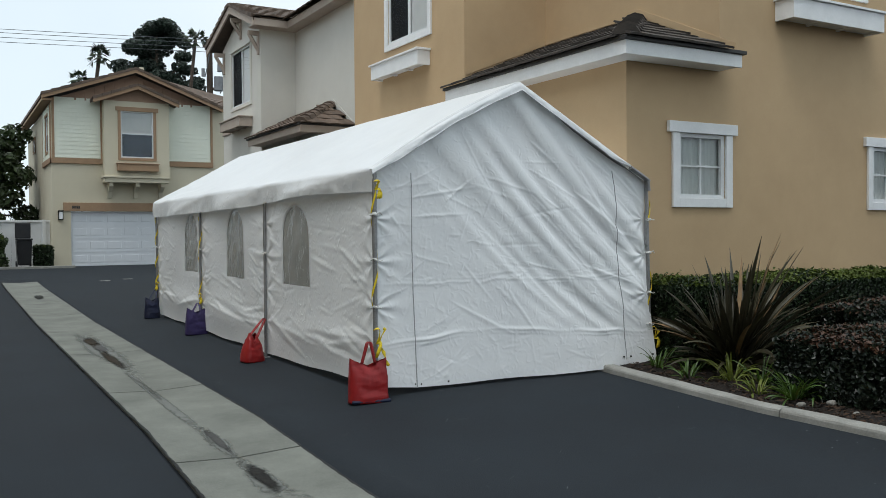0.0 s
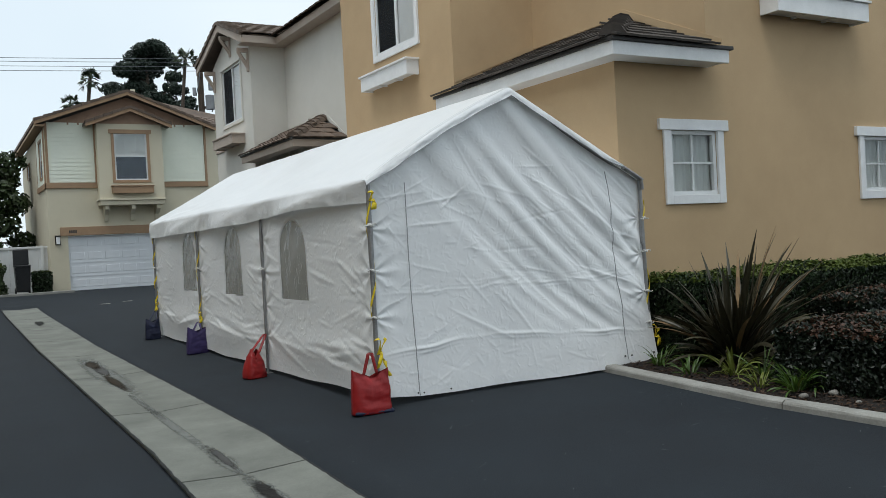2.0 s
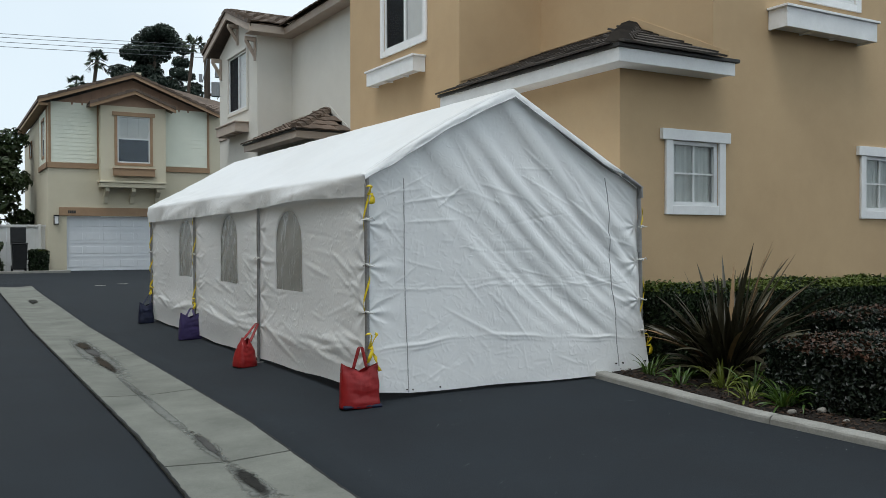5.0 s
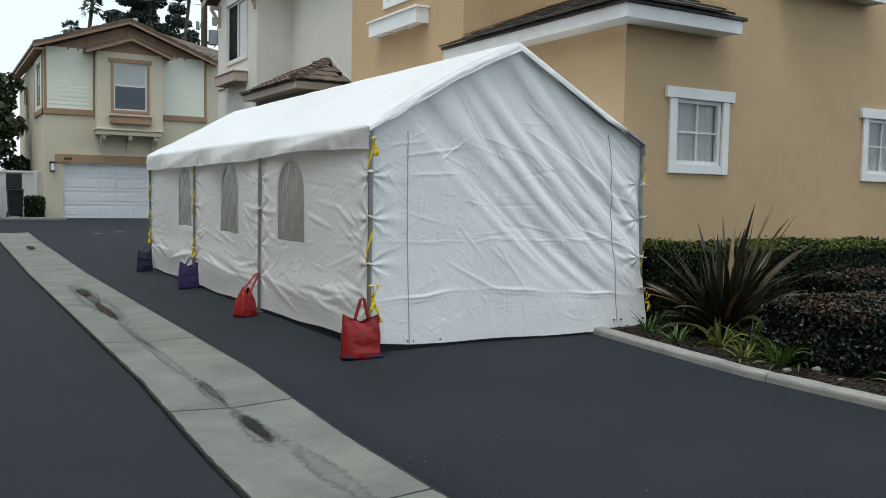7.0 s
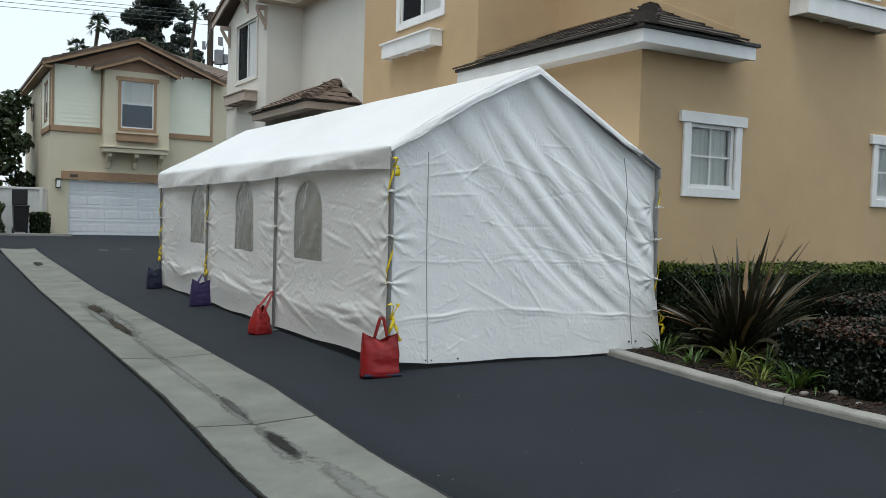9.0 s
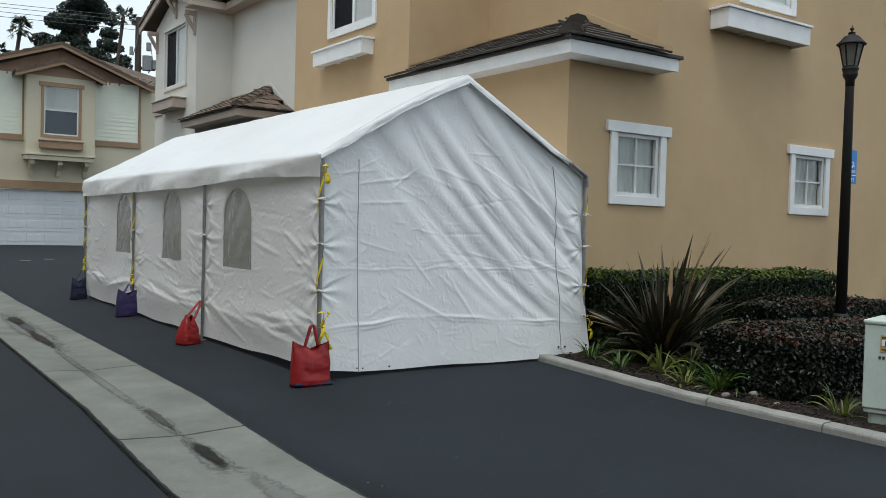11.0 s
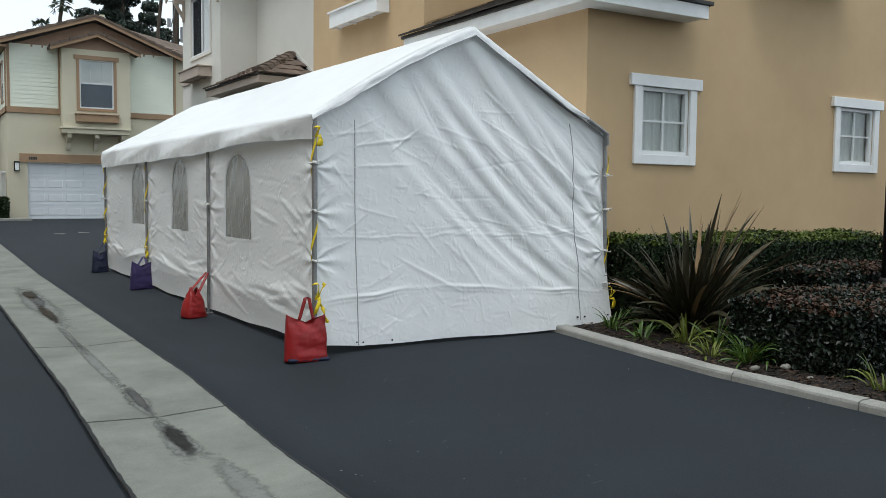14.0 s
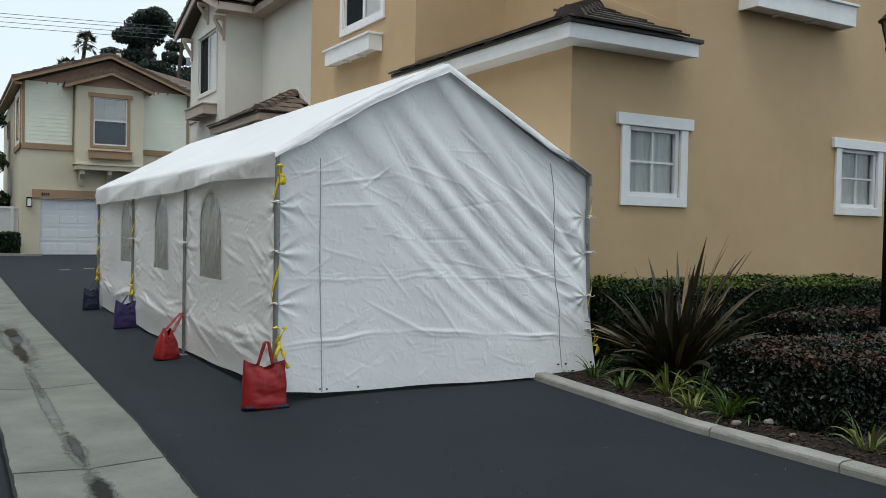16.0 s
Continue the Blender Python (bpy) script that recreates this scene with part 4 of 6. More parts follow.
def roof_line(x):
    """The height of the frame under the canopy."""
    return TZ + (TZR - TZ) * ((x - TX0) / (TXR - TX0) if x < TXR else (TX1 - x) / (TX1 - TXR))


def ridge_noise(a, b):
    return 1.0 - 2.0 * abs(noise.noise((a, b, 2.0)))


def crease_set(seed, count, x, z, angle, spread, length, width, depth):
    """Random fold lines: a middle, a direction, a half length, a width and a height each."""
    rng = np.random.default_rng(seed)
    a = np.radians(angle + rng.normal(0, spread, count))
    w = rng.uniform(*width, count)
    return np.stack([rng.uniform(*x, count), rng.uniform(*z, count), np.cos(a), np.sin(a), rng.uniform(*length, count), w,
                     w * rng.uniform(*depth, count) * rng.choice([1.0, 1.0, -0.7], count), rng.uniform(0.35, 1.0, count)], 1)


def creased(X, Z, creases):
    """Sharp-crested folds, steeper on one flank, that run out at their ends."""
    D = np.zeros_like(X)
    for x, z, c, s, half, w, high, skew in creases:
        near = (np.abs(X - x) < half * abs(c) + 2 * w) & (np.abs(Z - z) < half * abs(s) + 2 * w)
        if not near.any():
            continue
        u, v = X[near] - x, Z[near] - z
        t, n = u * c + v * s, -u * s + v * c + 0.12 * (u * c + v * s) ** 2 * (skew - 0.6)
        run = np.clip(1 - (t / half) ** 2, 0, None)
        D[near] += high * run * np.where(n > 0, np.clip(1 - n / (w * skew * run + 1e-6), 0, None), np.clip(1 + n / (w * run + 1e-6), 0, None))
    return D


END_CREASES = np.concatenate([
    crease_set(11, 7, (5.0, 6.6), (0.8, 2.2), -42, 5, (0.4, 0.9), (0.05, 0.11), (0.08, 0.16)),
    crease_set(12, 26, (4.6, 6.75), (0.4, 2.3), -40, 14, (0.15, 0.5), (0.02, 0.05), (0.12, 0.22)),
    crease_set(13, 120, (3.75, 6.8), (0.1, 2.4), 12, 45, (0.04, 0.16), (0.008, 0.022), (0.07, 0.15)),
    crease_set(14, 60, (3.7, 4.9), (0.1, 2.0), 20, 45, (0.06, 0.22), (0.012, 0.028), (0.08, 0.16)),
    crease_set(18, 22, (4.0, 5.6), (1.0, 2.2), -8, 16, (0.15, 0.45), (0.014, 0.03), (0.14, 0.26)),
    crease_set(16, 34, (4.0, 6.7), (0.92, 1.04), 2, 7, (0.08, 0.35), (0.010, 0.022), (0.12, 0.24)),
    crease_set(17, 50, (3.8, 6.8), (0.05, 0.42), 20, 50, (0.05, 0.2), (0.010, 0.028), (0.08, 0.16))])
LOW_SEAM = ((3.7, 4.56, 5.2, 5.9, 6.95), (0.43, 0.505, 0.49, 0.44, 0.35))


def smooth_step(v, a, b):
    k = np.clip((v - a) / (b - a), 0, 1)
    return k * k * (3 - 2 * k)


def slack(X, Z):
    """Broad soft folds that hang from the gable and curve down towards the far leg."""
    line = X + 4.0 * np.log(0.6 + 0.25 * Z)
    along = Z - 0.8 * X
    flat = np.array([0.62 * noise.noise((p * 2.3, q * 0.22, 1.0)) + 0.45 * noise.noise((p * 5.2 + 9, q * 0.35, 4.0)) for p, q in zip(line.ravel(), along.ravel())]).reshape(X.shape)
    flat = np.sign(flat) * np.abs(flat) ** 0.85
    share = smooth_step(line, 4.15, 4.95) * smooth_step(Z, 0.25, 0.75) * (0.62 + 0.38 * smooth_step(X, 4.4, 5.4))
    return 0.060 * flat * share


def end_fold(X, Z):
    """How far the end wall billows: slack folds, creases from packing, and small crumples."""
    shape = X.shape
    flat = zip(X.ravel(), Z.ravel())
    D = np.array([0.013 * noise.noise((x * 1.1, z * 1.0, 5.0)) + 0.004 * noise.noise((x * 5, z * 5, 1.0)) for x, z in flat]).reshape(shape)
    D += slack(X, Z)
    seam = np.interp(X, *LOW_SEAM)
    for zc, k, w in ((seam, 0.011, 0.026), (seam - 0.035, 0.005, 0.018), (0.97, 0.004, 0.02)):
        D += k * np.clip(1 - np.abs(Z - zc - 0.010 * np.sin(X * 4.1) - 0.006 * np.sin(X * 13)) / w, 0, None) * (0.6 + 0.4 * np.sin(X * 6.3))
    for zc in (1.55, 1.17, 0.77):
        for xe in (TX0, TX1):
            far = np.hypot(X - xe, (Z - zc) * 1.6)
            D += 0.012 * np.exp(-far / 0.16) * np.cos(np.arctan2(Z - zc, np.abs(X - xe) + 0.01) * 9)
    hold = np.clip((X - TX0 + 0.02) / 0.08, 0.1, 1) * np.clip((TX1 + 0.06 - X) / 0.08, 0.1, 1)
    return D * hold + creased(X, Z, END_CREASES) * hold


def end_wall(y, out, name, kick=0.09):
    """The crumpled end; its lower edge kicks out towards one corner."""
    nu, nv = 330, 250
    f, g = np.meshgrid(np.linspace(0, 1, nu + 1), np.linspace(0, 1, nv + 1))
    X = TX0 - 0.02 + (TX1 - TX0 + 0.05) * f + 0.075 * f * (1 - g) ** 1.6
    xc = np.clip(X, TX0, TX1)
    top = TZ + (TZR - TZ) * np.where(xc < TXR, (xc - TX0) / (TXR - TX0), (TX1 - xc) / (TX1 - TXR)) - 0.01
    low = np.interp(X, (3.7, 4.07, 5.2, 6.9), (0.062, 0.032, 0.028, 0.012)) + 0.004 * np.sin(X * 5.3)
    Z = low + (top - low) * g
    Y = y + out * end_fold(X, Z) - (0.03 + kick * f) * (1 - g) ** 3
    n = nu + 1
    k = (np.arange(nv)[:, None] * n + np.arange(nu)[None]).ravel()
    faces = np.stack([k, k + 1, k + n + 1, k + n], 1)
    return sheet(name, np.stack([X, Y, Z], -1).reshape(-1, 3).tolist(), faces.tolist(), M_TARP, tent, "crumpled white tarpaulin end wall with two zips", smooth=True)


front = end_wall(TY0 - 0.03, -1, "end_wall")


def zip_seam(x0, x1, z0, z1, seed):
    f = np.linspace(0, 1, 90)
    z = z0 + (z1 - z0) * f
    x = x0 + (x1 - x0) * f + ((0.010 * np.sin(z * 5.3 + seed) + 0.006 * np.sin(z * 11)) if seed else 0.002 * np.sin(z * 4))
    y = TY0 - 0.03 - end_fold(x, z) - (0.03 + 0.09 * (x - TX0) / 3.2) * np.clip(1 - z / 2.3, 0, 1) ** 3 - 0.006
    pts = [tuple(p) for p in np.stack([x, y, z], 1).tolist()]
    part("zip", tube(bmesh.new(), pts, 0.0042, 5), M_ZIP, front)


zip_seam(4.075, 4.045, 0.04, 1.96, 0)
zip_seam(6.51, 6.42, 0.10, 2.05, 5)
for x, z in ((4.06, 0.065), (4.12, 0.06), (6.47, 0.13), (6.56, 0.13), (6.86, 0.13), (4.40, 0.06)):
    part("eyelet", rod(bmesh.new(), (x, TY0 - 0.07 - 0.08 * (x - TX0) / 3.2, z), (x, TY0 - 0.055 - 0.08 * (x - TX0) / 3.2, z), 0.008, 0.008, 10), M_IRON, front)


def side_wall(y0, y1, win, name="side_wall"):
    """One bay of the long wall, with an arched clear window (y, y, sill, top)."""
    nu, nv = 190, 120
    verts, faces = [], []
    wa, wb, ws, wt = win
    mid, half = (wa + wb) / 2, (wb - wa) / 2
    spring = wt - half * 0.85

    def inside(y, z):
        if not (wa < y < wb and ws < z < wt):
            return False
        return z < spring or ((y - mid) / half) ** 2 + ((z - spring) / (wt - spring)) ** 2 < 1

    seed = int(y0 * 10)
    folds = np.concatenate([
        crease_set(seed + 1, 30, (y0, y1), (0.15, 1.9), 3, 9, (0.12, 0.6), (0.02, 0.055), (0.10, 0.2)),
        crease_set(seed + 2, 46, (y0, y1), (0.1, 1.9), -4, 20, (0.06, 0.26), (0.012, 0.03), (0.10, 0.2)),
        crease_set(seed + 3, 16, (wa - 0.1, wb + 0.1), (ws - 0.3, ws - 0.04), 75, 22, (0.06, 0.16), (0.02, 0.04), (0.12, 0.25)),
        crease_set(seed + 4, 12, (y0, y0 + 0.5), (0.4, 1.7), 15, 20, (0.12, 0.45), (0.02, 0.05), (0.14, 0.26)),
        crease_set(seed + 5, 12, (y1 - 0.5, y1), (0.4, 1.7), -15, 20, (0.12, 0.45), (0.02, 0.05), (0.14, 0.26)),
        crease_set(seed + 6, 8, (y0 + 0.3, y1 - 0.3), (0.3, 0.5), 2, 6, (0.3, 0.9), (0.05, 0.09), (0.14, 0.24))])

    def fold(Y, Z):
        u = (Y - y0) / (y1 - y0)
        edge = np.sin(np.pi * u)
        D = 0.014 * np.sin(Y * 1.7 + seed) * np.sin(Z * 2.6 + 1) * edge + 0.03 * np.exp(-((Z - 0.35) / 0.2) ** 2) * edge
        for ye in (y0, y1):
            for zc in (1.55, 1.17, 0.77, 0.4):
                far = np.hypot(Y - ye, (Z - zc) * 1.5)
                D += 0.012 * np.exp(-far / 0.2) * np.cos(np.arctan2(Z - zc, np.abs(Y - ye) + 0.02) * 8)
        return D + 0.7 * creased(Y, Z, folds) * np.clip(edge * 6, 0.15, 1)

    uu, vv = np.meshgrid(np.linspace(0, 1, nu + 1), np.linspace(0, 1, nv + 1))
    YY = y0 + (y1 - y0) * uu
    low = ground(TX0, (y0 + y1) / 2) + np.interp(YY, (7.0, 8.0, 9.5, 16.0), (0.115, 0.085, 0.045, 0.04)) + 0.008 * np.sin(YY * 4.1)
    ZZ = low + (TZ - low) * vv
    verts = np.stack([TX0 + 0.012 - fold(YY, ZZ), YY, ZZ], -1).reshape(-1, 3).tolist()
    n = nu + 1
    for j in range(nv):
        for i in range(nu):
            q = [j * n + i, j * n + i + 1, (j + 1) * n + i + 1, (j + 1) * n + i]
            c = [sum(verts[k][a] for k in q) / 4 for a in (1, 2)]
            if not inside(*c):
                faces.append(q[::-1])
    w = sheet(name, verts, faces, M_TARP, tent, "creased white tarpaulin side wall with an arched clear window", smooth=True)
    outline = [(wb, ws), *[(mid + half * math.cos(a), spring + (wt - spring) * math.sin(a)) for a in [math.pi * k / 18 for k in range(19)]], (wa, ws)]
    # clear sheet: a grid cut to the arch
    gy = np.repeat(np.linspace(wa, wb, 25)[:, None], 31, 1)
    gtop = spring + (wt - spring) * np.sqrt(np.clip(1 - ((gy - mid) / half) ** 2, 0, None))
    gz = ws + (gtop - ws) * np.linspace(0, 1, 31)[None]
    gxx = TX0 + 0.020 - fold(gy, gz) * 0.8 + 0.003 * np.sin(gy * 19 + gz * 11) * np.sin(gz * 7)
    gv = np.stack([gxx, gy, gz], -1).reshape(-1, 3).tolist()
    gf = [(i * 31 + j, i * 31 + j + 1, (i + 1) * 31 + j + 1, (i + 1) * 31 + j) for i in range(24) for j in range(30)]
    win_ob = sheet("window", gv, gf, M_VINYL, w, "rippled clear vinyl arched window", smooth=True)
    # welded border
    bm = bmesh.new()
    dense = []
    for (a, b), (c, d) in zip(outline, outline[1:] + outline[:1]):
        m = max(1, int(math.hypot(c - a, d - b) / 0.04))
        dense += [(a + (c - a) * k / m, b + (d - b) * k / m) for k in range(m)]
    cy, cz = mid, (ws + wt) / 2
    rows = []
    lift = fold(np.array([p[0] for p in dense]), np.array([p[1] for p in dense]))
    for (y, z), d in zip(dense, lift.tolist()):
        k = Vector((y - cy, z - cz)).normalized() * 0.022
        x = TX0 + 0.012 - d - 0.007
        rows.append((bm.verts.new((x + 0.004, y + k.x, z + k.y)), bm.verts.new((x - 0.001, y, z)), bm.verts.new((x + 0.008, y - k.x, z - k.y))))
    for p, q in zip(rows, rows[1:]):
        if abs(p[1].co.z - ws) < 0.004 and abs(q[1].co.z - ws) < 0.004:
            continue
        bm.faces.new((p[0], p[1], q[1], q[0]))
        bm.faces.new((p[1], p[2], q[2], q[1]))
    part("border", bm, M_HEM, win_ob, smooth=True)


side_wall(LEGS[0] + 0.03, LEGS[1], (8.62, 9.47, 0.862, 1.745))
side_wall(LEGS[1], LEGS[2], (10.90, 11.72, 0.855, 1.755))
side_wall(LEGS[2], LEGS[3], (13.24, 14.07, 0.85, 1.745))
for a, b in zip(LEGS, LEGS[1:]):
    bm = boxed(TX1 - 0.004, TX1, a + 0.02, b - 0.02, 0.06, TZ)
    part("side_wall", bm, M_TARP, tent)
part("end_wall", prism([(TX0 + 0.03, 0.06), (TX1 - 0.03, 0.06), (TX1 - 0.03, TZ), (TXR, TZR - 0.02), (TX0 + 0.03, TZ)], "y", TY1 - 0.03, TY1 - 0.025), M_TARP, tent)


# canopy with its hanging edge
def canopy():
    verts, faces = [], []
    ys = span(TY0 - 0.07, TY1 + 0.07, 420)
    prof = []
    for k in range(8):
        prof.append(("v", k / 8))
    for k in range(37):
        prof.append(("s", k / 36))
    for k in range(1, 30):
        prof.append(("t", k / 30))
    for k in range(9):
        prof.append(("w", k / 8))
    n = len(prof)
    for y in ys:
        bay = min(1, max(0, (y - TY0) / (TY1 - TY0))) * 3
        sag = math.sin(math.pi * (bay % 1.0)) ** 2
        front = math.exp(-max(0.0, y - TY0) / 0.7)
        for kind, f in prof:
            if kind == "v":
                drop = float(np.interp(y, (7.0, 7.4, 8.2, 9.2, 11.0, 16.1), (0.205, 0.185, 0.172, 0.188, 0.235, 0.262))) + 0.010 * noise.noise((y * 1.1, 0, 2))
                z = TZ + 0.015 - drop * (1 - f)
                sweep = max(0.0, (y - TY0 - 0.05) / 2.7)
                down, fold = 1 - f, (sweep % 1.0) * 1.15
                drape = 0.045 * min(down, fold) - 0.030 * max(0.0, down - fold)
                drape += (-0.030 * down - drape) * ease(0.62, 1.0, sweep % 1.0)
                x = TX0 - 0.045 - 0.02 * sag - drape - (0.012 * ease(TY0 + 0.3, TY0 + 3.0, y) * (1 - ease(TY1 - 0.6, TY1, y)) + 0.018 * noise.noise((y * 1.6, 0, 5)) + 0.010 * noise.noise((y * 7, z * 5, 3)) + 0.007 * ridge_noise(y * 1.7 + z * 5, z * 5 - y * 0.9)) * (1 - f)
            elif kind == "s":
                x = TX0 - 0.045 - 0.02 * sag * (1 - f) + (TXR - TX0 + 0.045) * f
                z = TZ + 0.015 + (TZR - TZ + 0.015) * f - 0.035 * sag * math.sin(math.pi * f) + 0.007 * (1 - front) * noise.noise((x * 2.5, y * 1.2, 9)) + 0.055 * front * math.sin(math.pi * f) ** 0.8
                z += 0.004 * (1 - front) * ridge_noise(x * 3.0 + y, y * 2.2) + 0.024 * (1 - front) * ridge_noise(y * 1.1 + x * 2.6, x * 4 - y * 0.5) * (1 - f) ** 3 * min(1.0, 5 * f + 0.25)
            elif kind == "t":
                x = TXR + (TX1 + 0.03 - TXR) * f
                z = TZR + 0.03 - (TZR - TZ + 0.015) * f - 0.035 * sag * math.sin(math.pi * f)
            else:
                x, z = TX1 + 0.045 - 0.01 * f, TZ + 0.0 - 0.17 * f
            verts.append((x, y, z))
    faces = [(j * n + i, (j + 1) * n + i, (j + 1) * n + i + 1, j * n + i + 1) for j in range(len(ys) - 1) for i in range(n - 1)]
    c = sheet("canopy", verts, faces, M_TARP, tent, "white tarpaulin roof with a hanging wavy edge", smooth=True)
    # the folded hem along the front gable
    m = 110
    for y0, out, nm in ((TY0 - 0.07, -1, "hem"), (TY1 + 0.07, 1, "hem")):
        hv, hf = [], []
        for i in range(m + 1):
            x = TX0 - 0.05 + (TX1 - TX0 + 0.10) * i / m
            f = min(1.0, max(0.0, (x - TX0 + 0.045) / (TXR - TX0 + 0.045)))
            if x < TXR:
                base = TZ + 0.017 + (TZR - TZ + 0.015) * f + (0.055 if out < 0 else 0.0) * math.sin(math.pi * f) ** 0.8
            else:
                base = TZR + 0.032 - (TZR - TZ + 0.015) * (x - TXR) / (TX1 + 0.03 - TXR)
            u = abs(x - TXR) / (TXR - TX0)
            w = (0.095 if x < TXR else 0.085) * (1 - (0.45 * ease(0.80, 1.02, u) if x < TXR else 0.80 * ease(0.72, 0.98, u))) * (1 + 0.18 * noise.noise((x * 3, 0, 1)))
            for k in range(9):
                f = k / 8
                puff = 0.007 * math.sin(math.pi * f) + min(1, 4 * f) * (0.010 * noise.noise((x * 3.2, f * 1.5, 6)) + 0.007 * ridge_noise(x * 8, f * 2))
                hv.append((x, y0 + out * (puff + 0.004 + 0.020 * f) if k else y0 - out * 0.05, base - w * f + (0.003 if k == 0 else 0.0)))
        hf = [(i * 9 + k, (i + 1) * 9 + k, (i + 1) * 9 + k + 1, i * 9 + k + 1) for i in range(m) for k in range(8)]
        sheet(nm, hv, hf, M_HEM, c, smooth=True)
        # thin grey line along the hem's lower edge
        bm = tube(bmesh.new(), [hv[i * 9 + 8] for i in range(m + 1)], 0.004, 5)
        part("hem_line", bm, M_ZIP, c)


canopy()

# pipe frame
for y in LEGS:
    for x in (TX0 - 0.012, TX1 + 0.03):
        lean = 0.05 if x > 5 and y < 8 else 0.0
        yy = y - (0.055 if y == LEGS[0] else 0.0)
        g = ground(x, yy) if x < 6 else bed_height(6.9, 7.2) - 0.05
        leg = part("leg", rod(bmesh.new(), (x + lean, yy, g + 0.006), (x, yy, TZ), 0.021 if y == LEGS[0] else 0.017, 0.021 if y == LEGS[0] else 0.017, 12), M_PIPE, tent, "galvanised steel tent leg")
        part("foot", boxed(x + lean - 0.05, x + lean + 0.05, yy - 0.05, yy + 0.05, g - 0.004, g + 0.006, 0.002), M_PIPE, leg)
        part("joint", rod(bmesh.new(), (x, yy, 1.28), (x, yy, 1.62), 0.0245 if y == LEGS[0] else 0.0195, 0.0245 if y == LEGS[0] else 0.0195, 12), M_PIPE, leg)
    for x in (TX0, TX1):
        part("rafter", rod(bmesh.new(), (x, y, TZ - 0.01), (TXR, y, TZR - 0.01), 0.019, 0.019, 10), M_PIPE, tent)
for x, z in ((TX0, TZ - 0.01), (TXR, TZR - 0.01), (TX1, TZ - 0.01)):
    part("purlin", rod(bmesh.new(), (x, TY0, z), (x, TY1, z), 0.019, 0.019, 10), M_PIPE, tent)
part("elbow", tube(bmesh.new(), [(TX1 - 0.22, TY0 - 0.09, TZ + 0.115), (TX1 - 0.08, TY0 - 0.09, TZ + 0.045), (TX1 + 0.02, TY0 - 0.09, TZ - 0.01), (TX1 + 0.035, TY0 - 0.085, TZ - 0.12)], 0.024, 10), M_PIPE, tent, "bent steel corner fitting")


def tie(x, y, z, seed):
    rnd = random.Random(seed)
    bm = bmesh.new()
    pts = [(x + 0.03 * math.cos(a), y + 0.03 * math.sin(a), z + 0.012 * math.sin(2 * a)) for a in [2 * math.pi * k / 14 for k in range(15)]]
    tube(bm, pts, 0.005, 5)
    for s in (-1, 1):
        tube(bm, [(x - 0.02, y - 0.03, z), (x + s * 0.03, y - 0.05, z + rnd.uniform(-0.02, 0.02)), (x + s * 0.06, y - 0.03, z - 0.005)], 0.005, 5)
    bmesh.ops.create_icosphere(bm, subdivisions=2, radius=0.014, matrix=Matrix.Translation((x - 0.01, y - 0.042, z)))
    part("bungee_tie", bm, M_ROPE, tent)


for z in (1.59, 1.585, 1.19, 0.775):
    tie(TX0 - 0.012, LEGS[0] - 0.055, z, int(z * 100))
for z in (1.55, 1.2, 0.78, 0.45):
    tie(TX1 + 0.05, LEGS[0] - 0.06, z, int(z * 130))
for y in LEGS[1:]:
    for z in (1.2,):
        tie(TX0 - 0.014, y, z, int(y * 10 + z * 7))


def ribbon(name, pts, wide, turns, parent, mat=M_YELLOW):
    """A flat strap along a line of places, twisting on its way."""
    verts, faces = [], []
    for i, p in enumerate(pts):
        a = turns * 2 * math.pi * i / len(pts)
        o = Vector((math.cos(a) * wide, math.sin(a) * wide * 0.5, math.sin(a) * wide * 0.8)) / 2
        verts += [Vector(p) - o, Vector(p) + o]
    faces = [(2 * i, 2 * i + 1, 2 * i + 3, 2 * i + 2) for i in range(len(pts) - 1)]
    ob = sheet(name, verts, faces, mat, parent, smooth=True)
    s = ob.modifiers.new("thick", "SOLIDIFY")
    s.thickness = 0.002
    return ob


def wrap(x, y, z0, z1, turns, seed, leanx=0.0):
    verts, faces = [], []
    n = int(turns * 28)
    for i in range(n + 1):
        f = i / n
        a = 2 * math.pi * turns * f + seed
        r = 0.029 + 0.004 * math.sin(i * 0.7)
        z = z0 + (z1 - z0) * f + 0.03 * math.sin(f * 9 + seed)
        c = Vector((x + leanx * (1 - z / 2), y, 0)) + Vector((r * math.cos(a), r * math.sin(a), z))
        verts += [c - Vector((0, 0, 0.03)), c + Vector((0, 0, 0.03))]
    faces = [(2 * i, 2 * i + 2, 2 * i + 3, 2 * i + 1) for i in range(n)]
    sheet("strap", verts, faces, M_YELLOW, tent, "yellow plastic strap wound round the leg", smooth=True)


